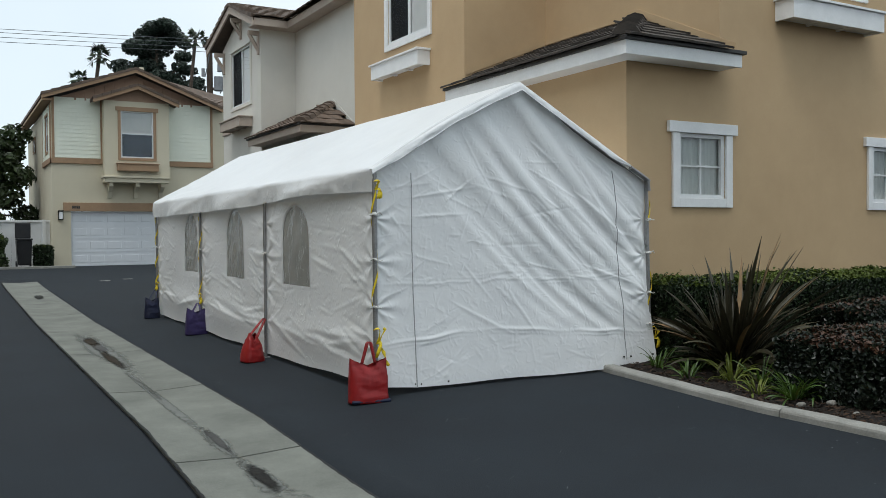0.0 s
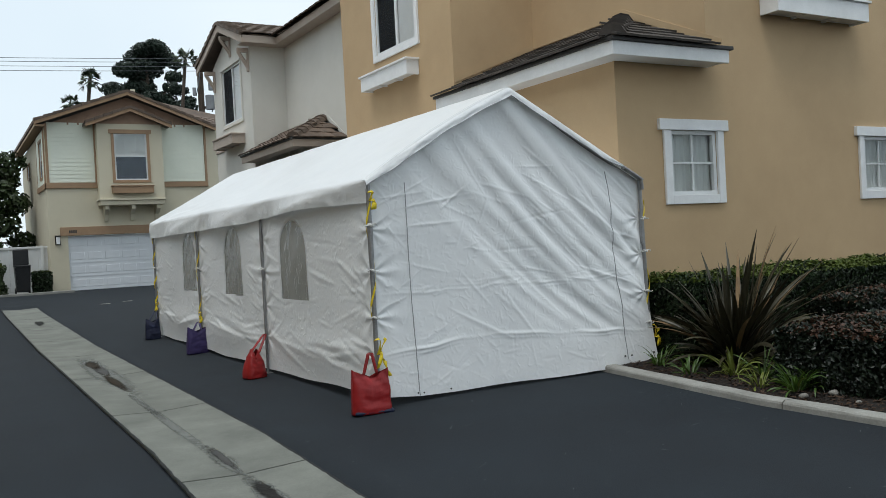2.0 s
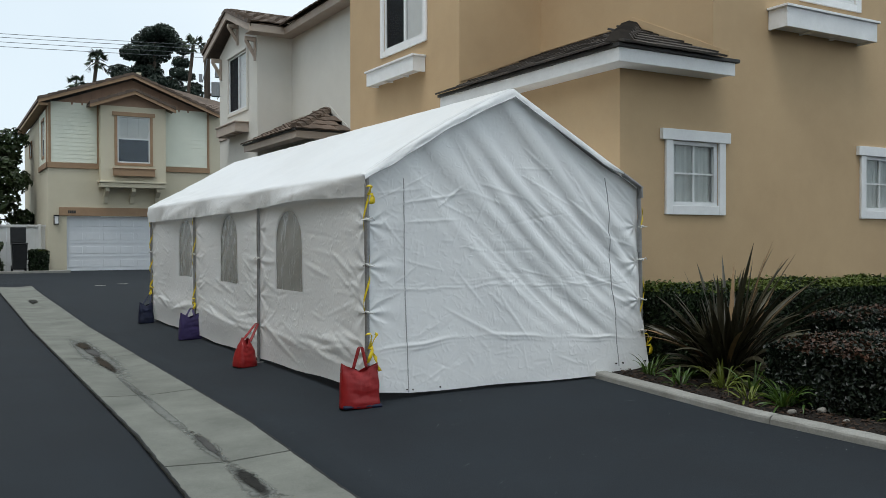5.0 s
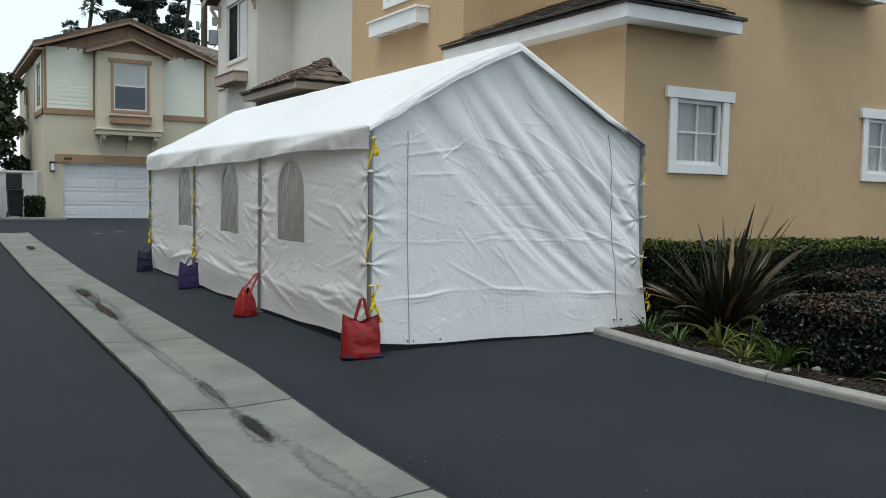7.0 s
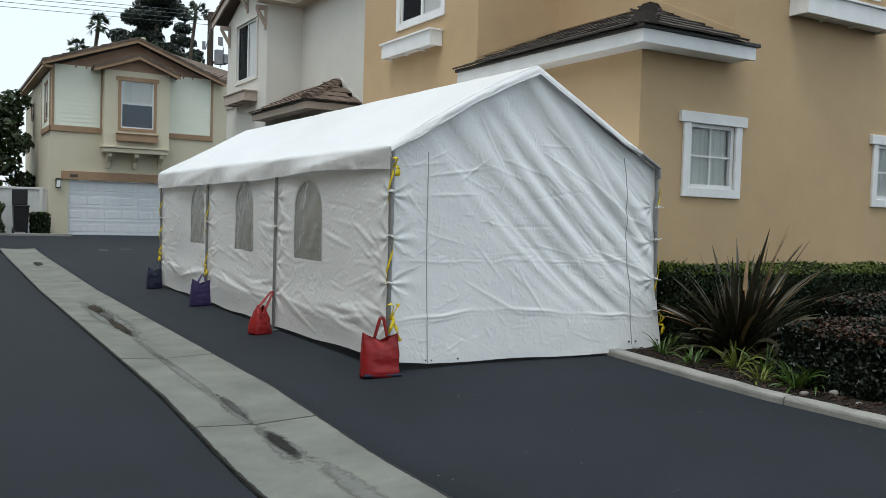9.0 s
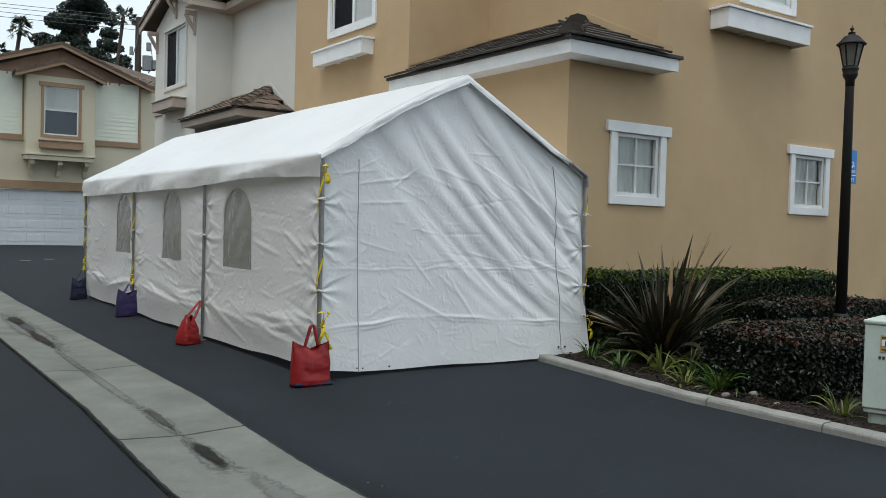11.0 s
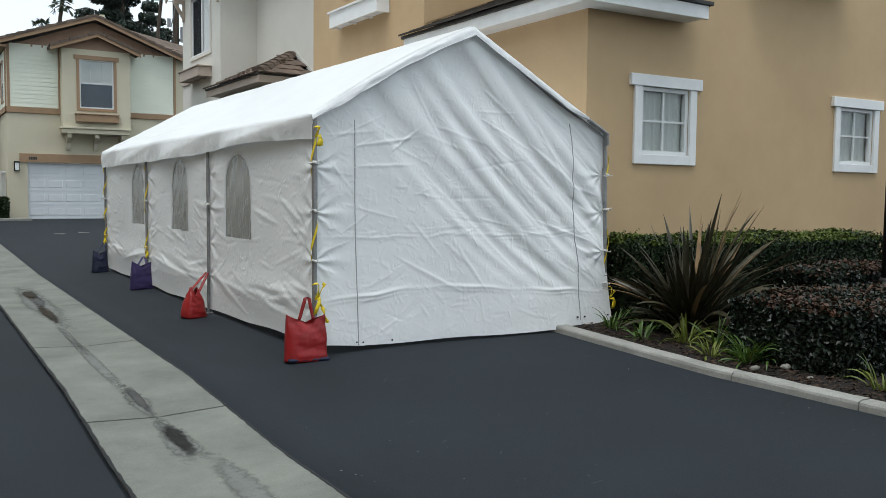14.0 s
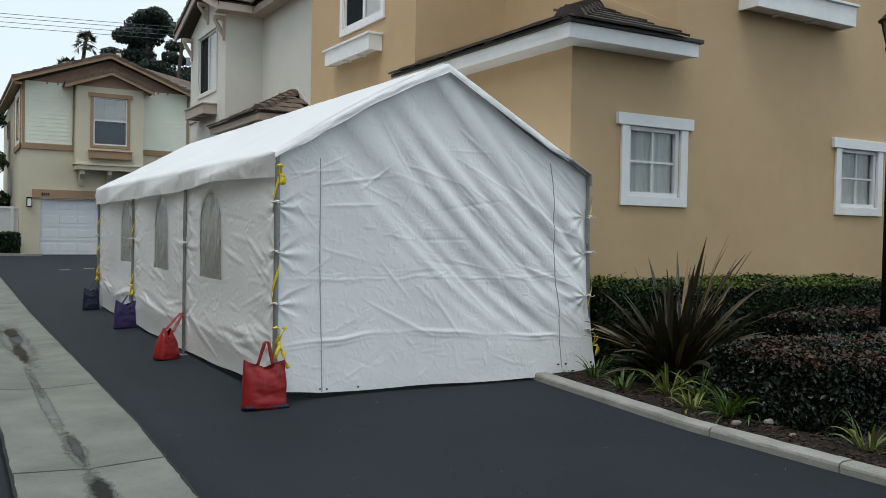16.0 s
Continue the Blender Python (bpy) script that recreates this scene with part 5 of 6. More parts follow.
lx, ly = TX0 - 0.012, LEGS[0] - 0.055
wrap(lx, ly, 0.55, 1.78, 1.7, 0.4)
wrap(TX1 + 0.035, LEGS[0] - 0.055, 0.35, 1.75, 1.8, 1.1, 0.05)
wrap(lx, LEGS[2], 0.42, 1.8, 2.2, 2.0)
wrap(lx, LEGS[3], 0.4, 1.75, 3.5, 0.7)
for k, (x, y, z, s) in enumerate(((lx, ly - 0.03, 1.80, 1.0), (lx - 0.02, LEGS[2] - 0.02, 0.47, 1.0), (lx - 0.03, LEGS[3] - 0.03, 0.50, 1.0), (lx - 0.01, ly - 0.06, 0.455, 1.6), (TX1 + 0.10, LEGS[0] - 0.10, 0.28, 1.2))):
    rnd = random.Random(60 + k)
    for j in range(4):
        l = 0.10 * s * rnd.uniform(0.7, 1.2)
        tip = Vector((l * rnd.uniform(-0.35, 0.45), -0.025, l * (rnd.uniform(0.5, 0.95) if j % 2 else rnd.uniform(-1.0, -0.6))))
        pts = [Vector((x, y, z)) + tip * f + Vector((0.02, -0.01, 0.04)) * s * math.sin(math.pi * f) for f in [q / 8 for q in range(9)]]
        ribbon("bow", pts, 0.030, 0.6, tent)
pts = [Vector((lx - 0.01, ly - 0.05, 0.47)) + Vector((0.02 + 0.07 * f, -0.04 * f, -0.21 * f + 0.02 * math.sin(3 * f))) for f in [q / 14 for q in range(15)]]
ribbon("strap_end", pts, 0.035, 1.1, tent)


def tote(x, y, wide, high, deep, mat, turn, label, tie_at, seed, slump=0.0):
    """A filled cloth carrier bag, its mouth gathered, with two handles up to the leg."""
    rnd = random.Random(seed)
    noise.seed_set(seed)
    g = ground(x, y)
    bag = thing("tote_bag", (x, y, g), label, "bag", "weight bags tied to the tent legs")
    rot = Matrix.Rotation(turn, 3, "Z")
    nu, nv = 40, 22
    verts, faces = [], []
    for j in range(nv + 1):
        f = j / nv
        w = wide / 2 * (1.0 - 0.10 * f - slump * f * f)
        d = deep / 2 * (1.0 - 0.80 * f ** 1.6) + 0.006
        for i in range(nu):
            a = 2 * math.pi * i / nu
            c, s = math.cos(a), math.sin(a)
            p = 3.5
            k = (abs(c) ** p + abs(s) ** p) ** (-1 / p)
            u, v = w * k * c, d * k * s
            u *= 1 + 0.05 * noise.noise((c, f * 3, seed))
            v += 0.012 * noise.noise((u * 14, f * 5, seed)) * math.sin(math.pi * min(1, f + 0.15))
            v += (0.020 * ridge_noise(u * 11 + f * 2, f * 1.6 + seed) * f + 0.008 * ridge_noise(u * 24 - f * 6, f * 7 + seed)) * (1 if s > 0 else -1)
            dip = 0.075 * f ** 3 * (1 - abs(c)) 
            z = high * f * (1 - 0.012 * math.sin(a * 3)) - dip + (0.010 * noise.noise((u * 9, v * 9, f)) if 0 < j else 0)
            o = rot @ Vector((u, v, 0))
            verts.append((x + o.x, y + o.y, g + 0.004 + max(0, z)))
    faces = [(j * nu + i, j * nu + (i + 1) % nu, (j + 1) * nu + (i + 1) % nu, (j + 1) * nu + i) for j in range(nv) for i in range(nu)]
    faces.append(tuple(range(nu))[::-1])
    body = sheet("body", verts, faces, mat, bag, smooth=True)
    tx, ty, tz = tie_at
    top = Vector((x, y, g + high - 0.05))
    for s in (-1, 1):
        a, b = rot @ Vector((-0.055, s * 0.012, 0)), rot @ Vector((0.065, s * 0.012, 0))
        p0, p1 = top + a, top + b
        q0, q1 = Vector((tx - 0.016, ty + 0.012 * s, tz)), Vector((tx + 0.016, ty + 0.012 * s, tz))
        pts = [p0.lerp(q0, q / 7) for q in range(8)] + [(q0 + q1) / 2 + Vector((0, 0, 0.012))] + [q1.lerp(p1, q / 7) for q in range(8)]
        ribbon("handle", pts, 0.022, 0.0, bag, mat)
    return bag, body


b1, body1 = tote(3.572, 6.95, 0.355, 0.385, 0.13, M_RED, -0.16, "bright red cloth carrier bag with navy base by a tent leg", (3.595, ly - 0.04, 0.47), 71)
gz = ground(3.572, 6.95)
hem = boxed(-0.172, 0.178, -0.070, 0.070, 0.001, 0.034, 0.014)
hem.transform(Matrix.Translation((3.582, 6.942, gz)) @ Matrix.Rotation(-0.16, 4, "Z"))
part("base", hem, M_NAVY, b1, "navy blue bag base")
tote(3.462, 9.86, 0.255, 0.33, 0.20, M_RED, 0.25, "slumped red cloth carrier bag beside the tent leg", (lx - 0.03, LEGS[1] - 0.02, 0.42), 72, 0.62)
tote(3.575, 12.88, 0.33, 0.39, 0.14, M_PURPLE, 0.12, "purple cloth carrier bag beside the tent leg", (lx - 0.05, LEGS[2] - 0.02, 0.40), 73, 0.08)
tote(3.535, 15.82, 0.27, 0.37, 0.15, M_NAVY, 0.05, "navy blue cloth carrier bag beside the tent leg", (lx - 0.02, LEGS[3] - 0.02, 0.47), 74, 0.1)


# ---------------------------------------------------------------- plants
def leaves(places, normals, size, rng, long=1.6):
    """Pointed leaves at places, each a small bent lozenge of four corners."""
    n = len(places)
    t = rng.normal(size=(n, 3))
    t -= normals * (t * normals).sum(1, keepdims=True) * 0.7
    t /= np.linalg.norm(t, axis=1, keepdims=True)
    b = np.cross(normals, t)
    b /= np.linalg.norm(b, axis=1, keepdims=True) + 1e-9
    s = size * rng.uniform(0.6, 1.25, (n, 1))
    up = np.cross(t, b)
    v = np.stack([places - t * s * long / 2, places + b * s / 2 + up * s * 0.12, places + t * s * long / 2 - up * s * 0.1, places - b * s / 2 + up * s * 0.12], 1).reshape(-1, 3)
    f = np.arange(4 * n).reshape(-1, 4)
    return v, f


def hedge(name, at, x0, x1, y0, y1, high, count, size, mats, label, shares, seed, top_share=0.4, lean=0.0, wob=0.06):
    """A clipped hedge: a near-black solid filling, coloured as inner shade, in a rough shell of leaves."""
    rng = np.random.default_rng(seed)
    h = thing(name, at, label, "hedge")
    lx, ly = x1 - x0, y1 - y0
    z0 = at[2] - 0.02
    shade_core = bmesh.new()
    box(shade_core, x0 + 0.07, x1 - 0.07, y0 + 0.07, y1 - 0.07, z0, z0 + high - 0.07)
    bmesh.ops.subdivide_edges(shade_core, edges=shade_core.edges, cuts=6, use_grid_fill=True)
    for v in shade_core.verts:
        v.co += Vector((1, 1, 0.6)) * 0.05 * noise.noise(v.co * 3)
    part("shade_core", shade_core, M_HEDGESHADE, h)
    areas = np.array([lx * ly, lx * high, lx * high, ly * high, ly * high])
    pick = rng.choice(5, count, p=areas / areas.sum())
    u, v = rng.uniform(0, 1, count), rng.uniform(0, 1, count)
    P, N = np.zeros((count, 3)), np.zeros((count, 3))
    for k, (nx, ny, nz) in enumerate(((0, 0, 1), (0, -1, 0), (0, 1, 0), (-1, 0, 0), (1, 0, 0))):
        m = pick == k
        if k == 0:
            P[m] = np.stack([x0 + lx * u[m], y0 + ly * v[m], np.full(m.sum(), high)], 1)
        elif k < 3:
            P[m] = np.stack([x0 + lx * u[m], np.full(m.sum(), y0 if k == 1 else y1), high * v[m]], 1)
        else:
            P[m] = np.stack([np.full(m.sum(), x0 if k == 3 else x1), y0 + ly * u[m], high * v[m]], 1)
        N[m] = (nx, ny, nz)
    # rounded arrises, lumps and loose depth
    mid = np.array([(x0 + x1) / 2, (y0 + y1) / 2, high / 2])
    lump = (np.sin(P[:, 0] * 5.1 + seed) * np.cos(P[:, 1] * 4.3) + np.sin(P[:, 2] * 7 + P[:, 0] * 3)) * 0.5
    P += N * (wob * 0.5 * lump[:, None] + rng.normal(0, 0.022, (count, 1)) - 0.02)
    edge = np.minimum(np.minimum(np.abs(P[:, 0] - x0), np.abs(P[:, 0] - x1)), np.minimum(np.abs(P[:, 1] - y0), np.abs(P[:, 1] - y1)))
    P[:, 2] -= np.where(P[:, 2] > high - 0.08, 0.06 * np.exp(-edge / 0.06), 0)
    P[:, 2] += z0
    N2 = N + rng.normal(0, 0.55, (count, 3))
    N2 /= np.linalg.norm(N2, axis=1, keepdims=True)
    V, F = leaves(P, N2, size, rng)
    fresh = (P[:, 2] - z0 > high - 0.07) & (rng.uniform(0, 1, count) < top_share * (0.6 + 0.8 * (np.sin(P[:, 0] * 3.7 + seed) * np.sin(P[:, 1] * 5) > -0.2)))
    idx = np.where(fresh, 1, 0)
    tagged(sheet("foliage", V.tolist(), F.tolist(), mats, h, index=idx.tolist()), kind="stuff")
    return h


hedge("hedge", (9.0, 6.85, bed_height(9.0, 6.85)), 6.98, 10.9, 6.45, 7.24, 0.89, 42000, 0.027, [M_LEAF, M_LEAFTOP], "clipped dark green hedge along the beige wall", 1, 3, 0.75)
hedge("hedge", (7.9, 4.75, bed_height(7.9, 4.75)), 6.80, 9.4, 4.20, 5.35, 0.56, 40000, 0.030, [M_LEAF2, M_LEAFRED], "low clipped dark hedge with bronze new tips", 1, 5, 0.38)
hedge("hedge", (9.6, 6.0, bed_height(9.6, 6.0)), 8.7, 11.1, 5.75, 6.40, 0.60, 14000, 0.032, [M_LEAF2, M_LEAFRED], "low bronze-tipped hedge behind the lamp post", 1, 6, 0.45)


def blade_plant(name, at, count, mats, label, category, seed, length, wide, lean, droop, group="", spread=0.12, bias=0.0):
    """A tuft of sword leaves, each with a folded keel, that arch as they lengthen."""
    rnd = random.Random(seed)
    t = thing(name, at, label, category, group)
    for k in range(count):
        a = 2 * math.pi * (k * 0.381966) + rnd.uniform(-0.4, 0.4)
        tilt = rnd.uniform(*lean) * (0.42 + 0.58 * (k / count) if count < 100 else rnd.uniform(0.5, 1.0))
        l = rnd.uniform(*length)
        if bias:
            tilt *= 0.98 + 0.22 * math.cos(a - bias)
            l *= 1.0 + 0.16 * math.cos(a - bias)
        w = wide * rnd.uniform(0.6, 1.35)
        root = Vector((math.cos(a), math.sin(a), 0))
        a += rnd.uniform(-0.7, 0.7)
        out = Vector((math.cos(a), math.sin(a), 0))
        side = Vector((-math.sin(a), math.cos(a), 0))
        side = (side + Vector((0, 0, rnd.uniform(-0.9, 0.9)))).normalized()
        p = Vector(at) + root * rnd.uniform(0.02, spread) - Vector((0, 0, 0.02))
        n = 7
        verts, faces = [], []
        ang = tilt * 0.72
        dr = rnd.uniform(*droop)
        for i in range(n + 1):
            f = i / n
            half = w / 2 * (0.75 + 0.6 * f) * (1 - f ** 3) if i < n else 0.002
            d = out * math.sin(ang) + Vector((0, 0, 1)) * math.cos(ang)
            nrm = d.cross(side).normalized()
            verts += [p - side * half, p + nrm * half * 0.45, p + side * half]
            p = p + d * l / n
            ang += (tilt * 0.45 + dr * f * f) / n * 2.0
        for i in range(n):
            q = 3 * i
            faces += [(q, q + 1, q + 4, q + 3), (q + 1, q + 2, q + 5, q + 4)]
        m = mats[0] if rnd.random() < 0.93 or len(mats) < 2 else mats[1]
        sheet("leaf", [tuple(v) for v in verts], faces, m, t, smooth=True)
    return t


FX, FY = 7.25, 6.20
blade_plant("flax_plant", (FX, FY, bed_height(FX, FY)), 220, (M_FLAX, M_FLAXDRY), "large bronze-green flax plant with sword-shaped leaves", "plant", 81, (0.58, 1.26), 0.062, (0.15, 2.05), (-0.25, 0.25), spread=0.15, bias=-0.35)
LILIES = [(6.72, 6.70, 26, 0.28), (6.98, 6.45, 24, 0.28), (6.83, 5.85, 34, 0.34), (6.95, 5.60, 26, 0.34), (6.62, 6.20, 18, 0.24), (6.74, 5.08, 44, 0.40), (6.86, 5.00, 24, 0.40), (6.66, 5.42, 18, 0.28), (6.74, 3.92, 22, 0.28), (6.55, 2.6, 24, 0.36)]
for k, (x, y, n, l) in enumerate(LILIES):
    mats = (M_LILY, M_LILYPALE) if k in (5, 6, 3) else (M_LILYPALE, M_LILY)
    if k in (0, 1, 4):
        mats = (M_LILY, M_LILYPALE)
    blade_plant("lily_clump", (x, y, bed_height(x, y)), n, mats, "tuft of arching green strap leaves in the mulch", "plant", 90 + k, (0.5 * l, 1.1 * l), 0.022, (0.45, 1.8), (0.8, 2.5), "strap-leaved tufts along the kerb", 0.06)

rnd = random.Random(5)
cv, cf = [], []
for k in range(2600):
    x, y = KERB_X + 0.17 + abs(rnd.gauss(0, 0.6)), rnd.uniform(2.4, 7.0)
    z = bed_height(x, y) + rnd.uniform(0.0, 0.012)
    a, l, w = rnd.uniform(0, 6.3), rnd.uniform(0.015, 0.05), rnd.uniform(0.006, 0.016)
    c, s = math.cos(a), math.sin(a)
    q = len(cv)
    for u, v, h in ((-l, -w, 0), (l, -w, rnd.uniform(-0.008, 0.014)), (l, w, rnd.uniform(-0.004, 0.012)), (-l, w, 0.004)):
        cv.append((x + (u * c - v * s) / 2, y + (u * s + v * c) / 2, z + h))
    cf.append((q, q + 1, q + 2, q + 3))
tagged(sheet("mulch_chips", cv, cf, M_CHIP, None), "scattered brown bark chips and dead leaves on the soil", "mulch", kind="stuff")


def stone(x, y, r, seed):
    noise.seed_set(seed)
    bm = bmesh.new()
    bmesh.ops.create_icosphere(bm, subdivisions=2, radius=r)
    for v in bm.verts:
        v.co = Vector((v.co.x * 1.25, v.co.y, v.co.z * 0.7)) * (1 + 0.35 * noise.noise(v.co / r * 0.9 + Vector((seed, 0, 0))))
        v.co += Vector((x, y, bed_height(x, y) + r * 0.35))
    e = part("stone", bm, M_STONE, None, smooth=True)
    tagged(e, "rounded pale grey stone lying on the mulch", "stone", "loose stones in the bed")


for k, (x, y, r) in enumerate(((6.62, 4.92, 0.035), (6.93, 4.66, 0.05), (6.78, 4.74, 0.04), (6.60, 4.40, 0.025))):
    stone(x, y, r, 120 + k)


# ---------------------------------------------------------------- street lamp, sign, cabinet
def street_lamp(x, y):
    g = bed_height(x, y)
    noise.seed_set(1)
    t = thing("street_lamp", (x, y, g), "black iron lamp post with a glazed lantern head", "street lamp")

    def turned(name, prof, sides=16, mat=M_IRON, parent=t):
        bm = bmesh.new()
        rings = [[bm.verts.new((x + r * math.cos(2 * math.pi * k / sides), y + r * math.sin(2 * math.pi * k / sides), z)) for k in range(sides)] for r, z in prof]
        for a, b in zip(rings, rings[1:]):
            for k in range(sides):
                bm.faces.new((a[k], a[(k + 1) % sides], b[(k + 1) % sides], b[k]))
        bm.faces.new(rings[0][::-1])
        bm.faces.new(rings[-1])
        return part(name, bm, mat, parent, smooth=sides > 8)

    up = lambda z: 3.75 - (3.585 - z) * 0.69
    turned("base", [(0.12, g - 0.05), (0.12, g + 0.10), (0.085, g + 0.16), (0.08, g + 0.38), (0.090, g + 0.40), (0.090, g + 0.43), (0.078, g + 0.44), (0.078, g + 0.455), (0.088, g + 0.465), (0.088, g + 0.485), (0.066, g + 0.51)])
    turned("post", [(0.062, g + 0.49), (0.047, up(2.62)), (0.047, up(2.66))])
    turned("collar", [(0.048, up(2.60)), (0.05, up(2.70)), (0.075, up(2.76)), (0.082, up(2.80)), (0.075, up(2.83)), (0.09, up(2.87)), (0.09, up(2.90))])
    lantern = turned("lantern", [(0.078, up(2.90)), (0.075, up(2.905)), (0.075, up(2.93))], 6)
    bm = bmesh.new()
    sides = 6
    rings = [[bm.verts.new((x + r * math.cos(2 * math.pi * k / sides), y + r * math.sin(2 * math.pi * k / sides), up(z))) for k in range(sides)] for r, z in ((0.070, 2.93), (0.120, 3.27))]
    for k in range(sides):
        bm.faces.new((rings[0][k], rings[0][(k + 1) % sides], rings[1][(k + 1) % sides], rings[1][k]))
    part("glass", bm, M_FROST, lantern, "smoked lantern glass")
    for k in range(sides):
        a = 2 * math.pi * k / sides
        part("glazing_bar", rod(bmesh.new(), (x + 0.072 * math.cos(a), y + 0.072 * math.sin(a), up(2.92)), (x + 0.124 * math.cos(a), y + 0.124 * math.sin(a), up(3.28)), 0.009, 0.009, 6), M_IRON, lantern)
    turned("cap", [(r * 0.74, up(z)) for r, z in ((0.205, 3.265), (0.215, 3.275), (0.20, 3.295), (0.165, 3.33), (0.125, 3.385), (0.105, 3.405), (0.06, 3.425), (0.045, 3.45))], 18)
    turned("finial", [(r * 0.8, up(z)) for r, z in ((0.045, 3.45), (0.055, 3.465), (0.02, 3.48), (0.015, 3.50), (0.03, 3.52), (0.028, 3.535), (0.008, 3.555), (0.004, 3.585))], 12)


street_lamp(9.46, 5.55)


def parking_sign(x, y):
    g = bed_height(x, y)
    t = thing("parking_sign", (x, y, g), "blue disabled-parking sign on a thin grey post", "sign")
    part("post", rod(bmesh.new(), (x, y, g - 0.05), (x, y, 2.62), 0.03, 0.03, 10), M_PIPE, t)
    f = Vector((0, -1, 0))
    r = Vector((1, 0, 0))

    def plate(name, a, b, c, d, lift, mat, parent):
        bm = bmesh.new()
        vs = []
        for w in (lift, lift - 0.004):
            for u, z in ((a, c), (b, c), (b, d), (a, d)):
                vs.append(bm.verts.new(Vector((x, y, z)) + r * u + f * w))
        bm.faces.new(vs[:4])
        bm.faces.new(vs[4:][::-1])
        for k in range(4):
            bm.faces.new((vs[k], vs[k + 4], vs[(k + 1) % 4 + 4], vs[(k + 1) % 4]))
        return part(name, bm, mat, parent)

    p = plate("plate", -0.15, 0.15, 2.13, 2.60, 0.045, M_BLUE, t)
    plate("rule", -0.14, 0.14, 2.245, 2.255, 0.049, M_SIGNWHITE, p)
    # the wheelchair mark as a plain ring and strokes
    bm = bmesh.new()
    o = Vector((x, y, 2.43)) + f * 0.05
    pts = [o + r * (0.055 * math.cos(a) + 0.0) + Vector((0, 0, 0.055 * math.sin(a) - 0.02)) for a in [math.pi * (0.75 + 1.25 * k / 16) for k in range(17)]]
    tube(bm, pts, 0.009, 5)
    tube(bm, [o + r * -0.02 + Vector((0, 0, 0.085)), o + r * -0.012 + Vector((0, 0, 0.0)), o + r * 0.045 + Vector((0, 0, 0.0)), o + r * 0.075 + Vector((0, 0, -0.065))], 0.010, 5)
    bmesh.ops.create_icosphere(bm, subdivisions=2, radius=0.018, matrix=Matrix.Translation(o + r * -0.02 + Vector((0, 0, 0.105))))
    part("symbol", bm, M_SIGNWHITE, p)
    for text, z, size in (("PARKING", 2.285, 0.055), ("ONLY", 2.165, 0.065)):
        c = bpy.data.curves.new("lettering", "FONT")
        c.body, c.size, c.align_x, c.extrude = text, size, "CENTER", 0.001
        me_ob = bpy.data.objects.new("lettering", c)
        me = bpy.data.meshes.new_from_object(me_ob)
        me.materials.append(M_SIGNWHITE)
        ob = new("lettering", me)
        m = Matrix((r, Vector((0, 0, 1)), f)).transposed().to_4x4()
        ob.matrix_basis = Matrix.Translation(Vector((x, y, z)) + f * 0.05) @ m
        hang(ob, p)
    part("conduit", rod(bmesh.new(), (x + 0.13, y + 0.1, g - 0.05), (x + 0.13, y + 0.1, 2.1), 0.018, 0.018, 8), M_PIPE, t)


parking_sign(11.74, 6.87)


def cabinet(x, y, turn):
    g = bed_height(x, y) - 0.06
    t = thing("utility_cabinet", (x, y, g), "pale green steel utility pedestal with a warning decal", "utility box")
    t.rotation_euler = (0, 0, turn)
    base = bmesh.new()
    box(base, -0.25, 0.25, -0.22, 0.22, -0.06, 0.16, 0.04)
    box(base, -0.27, 0.27, -0.24, 0.24, 0.13, 0.165, 0.008)
    body = bmesh.new()
    box(body, -0.28, 0.28, -0.25, 0.25, 0.165, 0.80, 0.012)
    lid = bmesh.new()
    box(lid, -0.29, 0.29, -0.26, 0.26, 0.801, 0.835, 0.012)

    def own(name, bm, mat, parent, label=""):
        ob = part(name, bm, mat, None, label)
        ob.parent = parent
        return ob

    own("plinth", base, M_CABINETBASE, t)
    b = own("body", body, M_CABINET, t)
    own("lid", lid, M_CABINET, t)
    own("decal", boxed(-0.165, -0.085, -0.254, -0.2505, 0.60, 0.725), M_DECAL, b)
    own("decal_panel", boxed(-0.155, -0.095, -0.257, -0.2545, 0.645, 0.69), M_SIGNWHITE, b)
    own("decal_mark", boxed(-0.132, -0.118, -0.259, -0.2575, 0.65, 0.685), M_INK, b)
    own("decal_line", boxed(-0.155, -0.095, -0.257, -0.2545, 0.705, 0.713), M_INK, b)
    own("decal_line", boxed(-0.155, -0.095, -0.257, -0.2545, 0.615, 0.623), M_INK, b)
    for k in range(4):
        own("number_bar", boxed(-0.175 + 0.027 * k, -0.159 + 0.027 * k, -0.2535, -0.2505, 0.545, 0.568), M_INK, b)
    own("latch", boxed(0.12, 0.15, -0.275, -0.2505, 0.45, 0.55, 0.005), M_CABINET, b)


cabinet(6.87, 3.45, radians(-75))


# ---------------------------------------------------------------- far things
G34 = ground(2.0, 34.2)


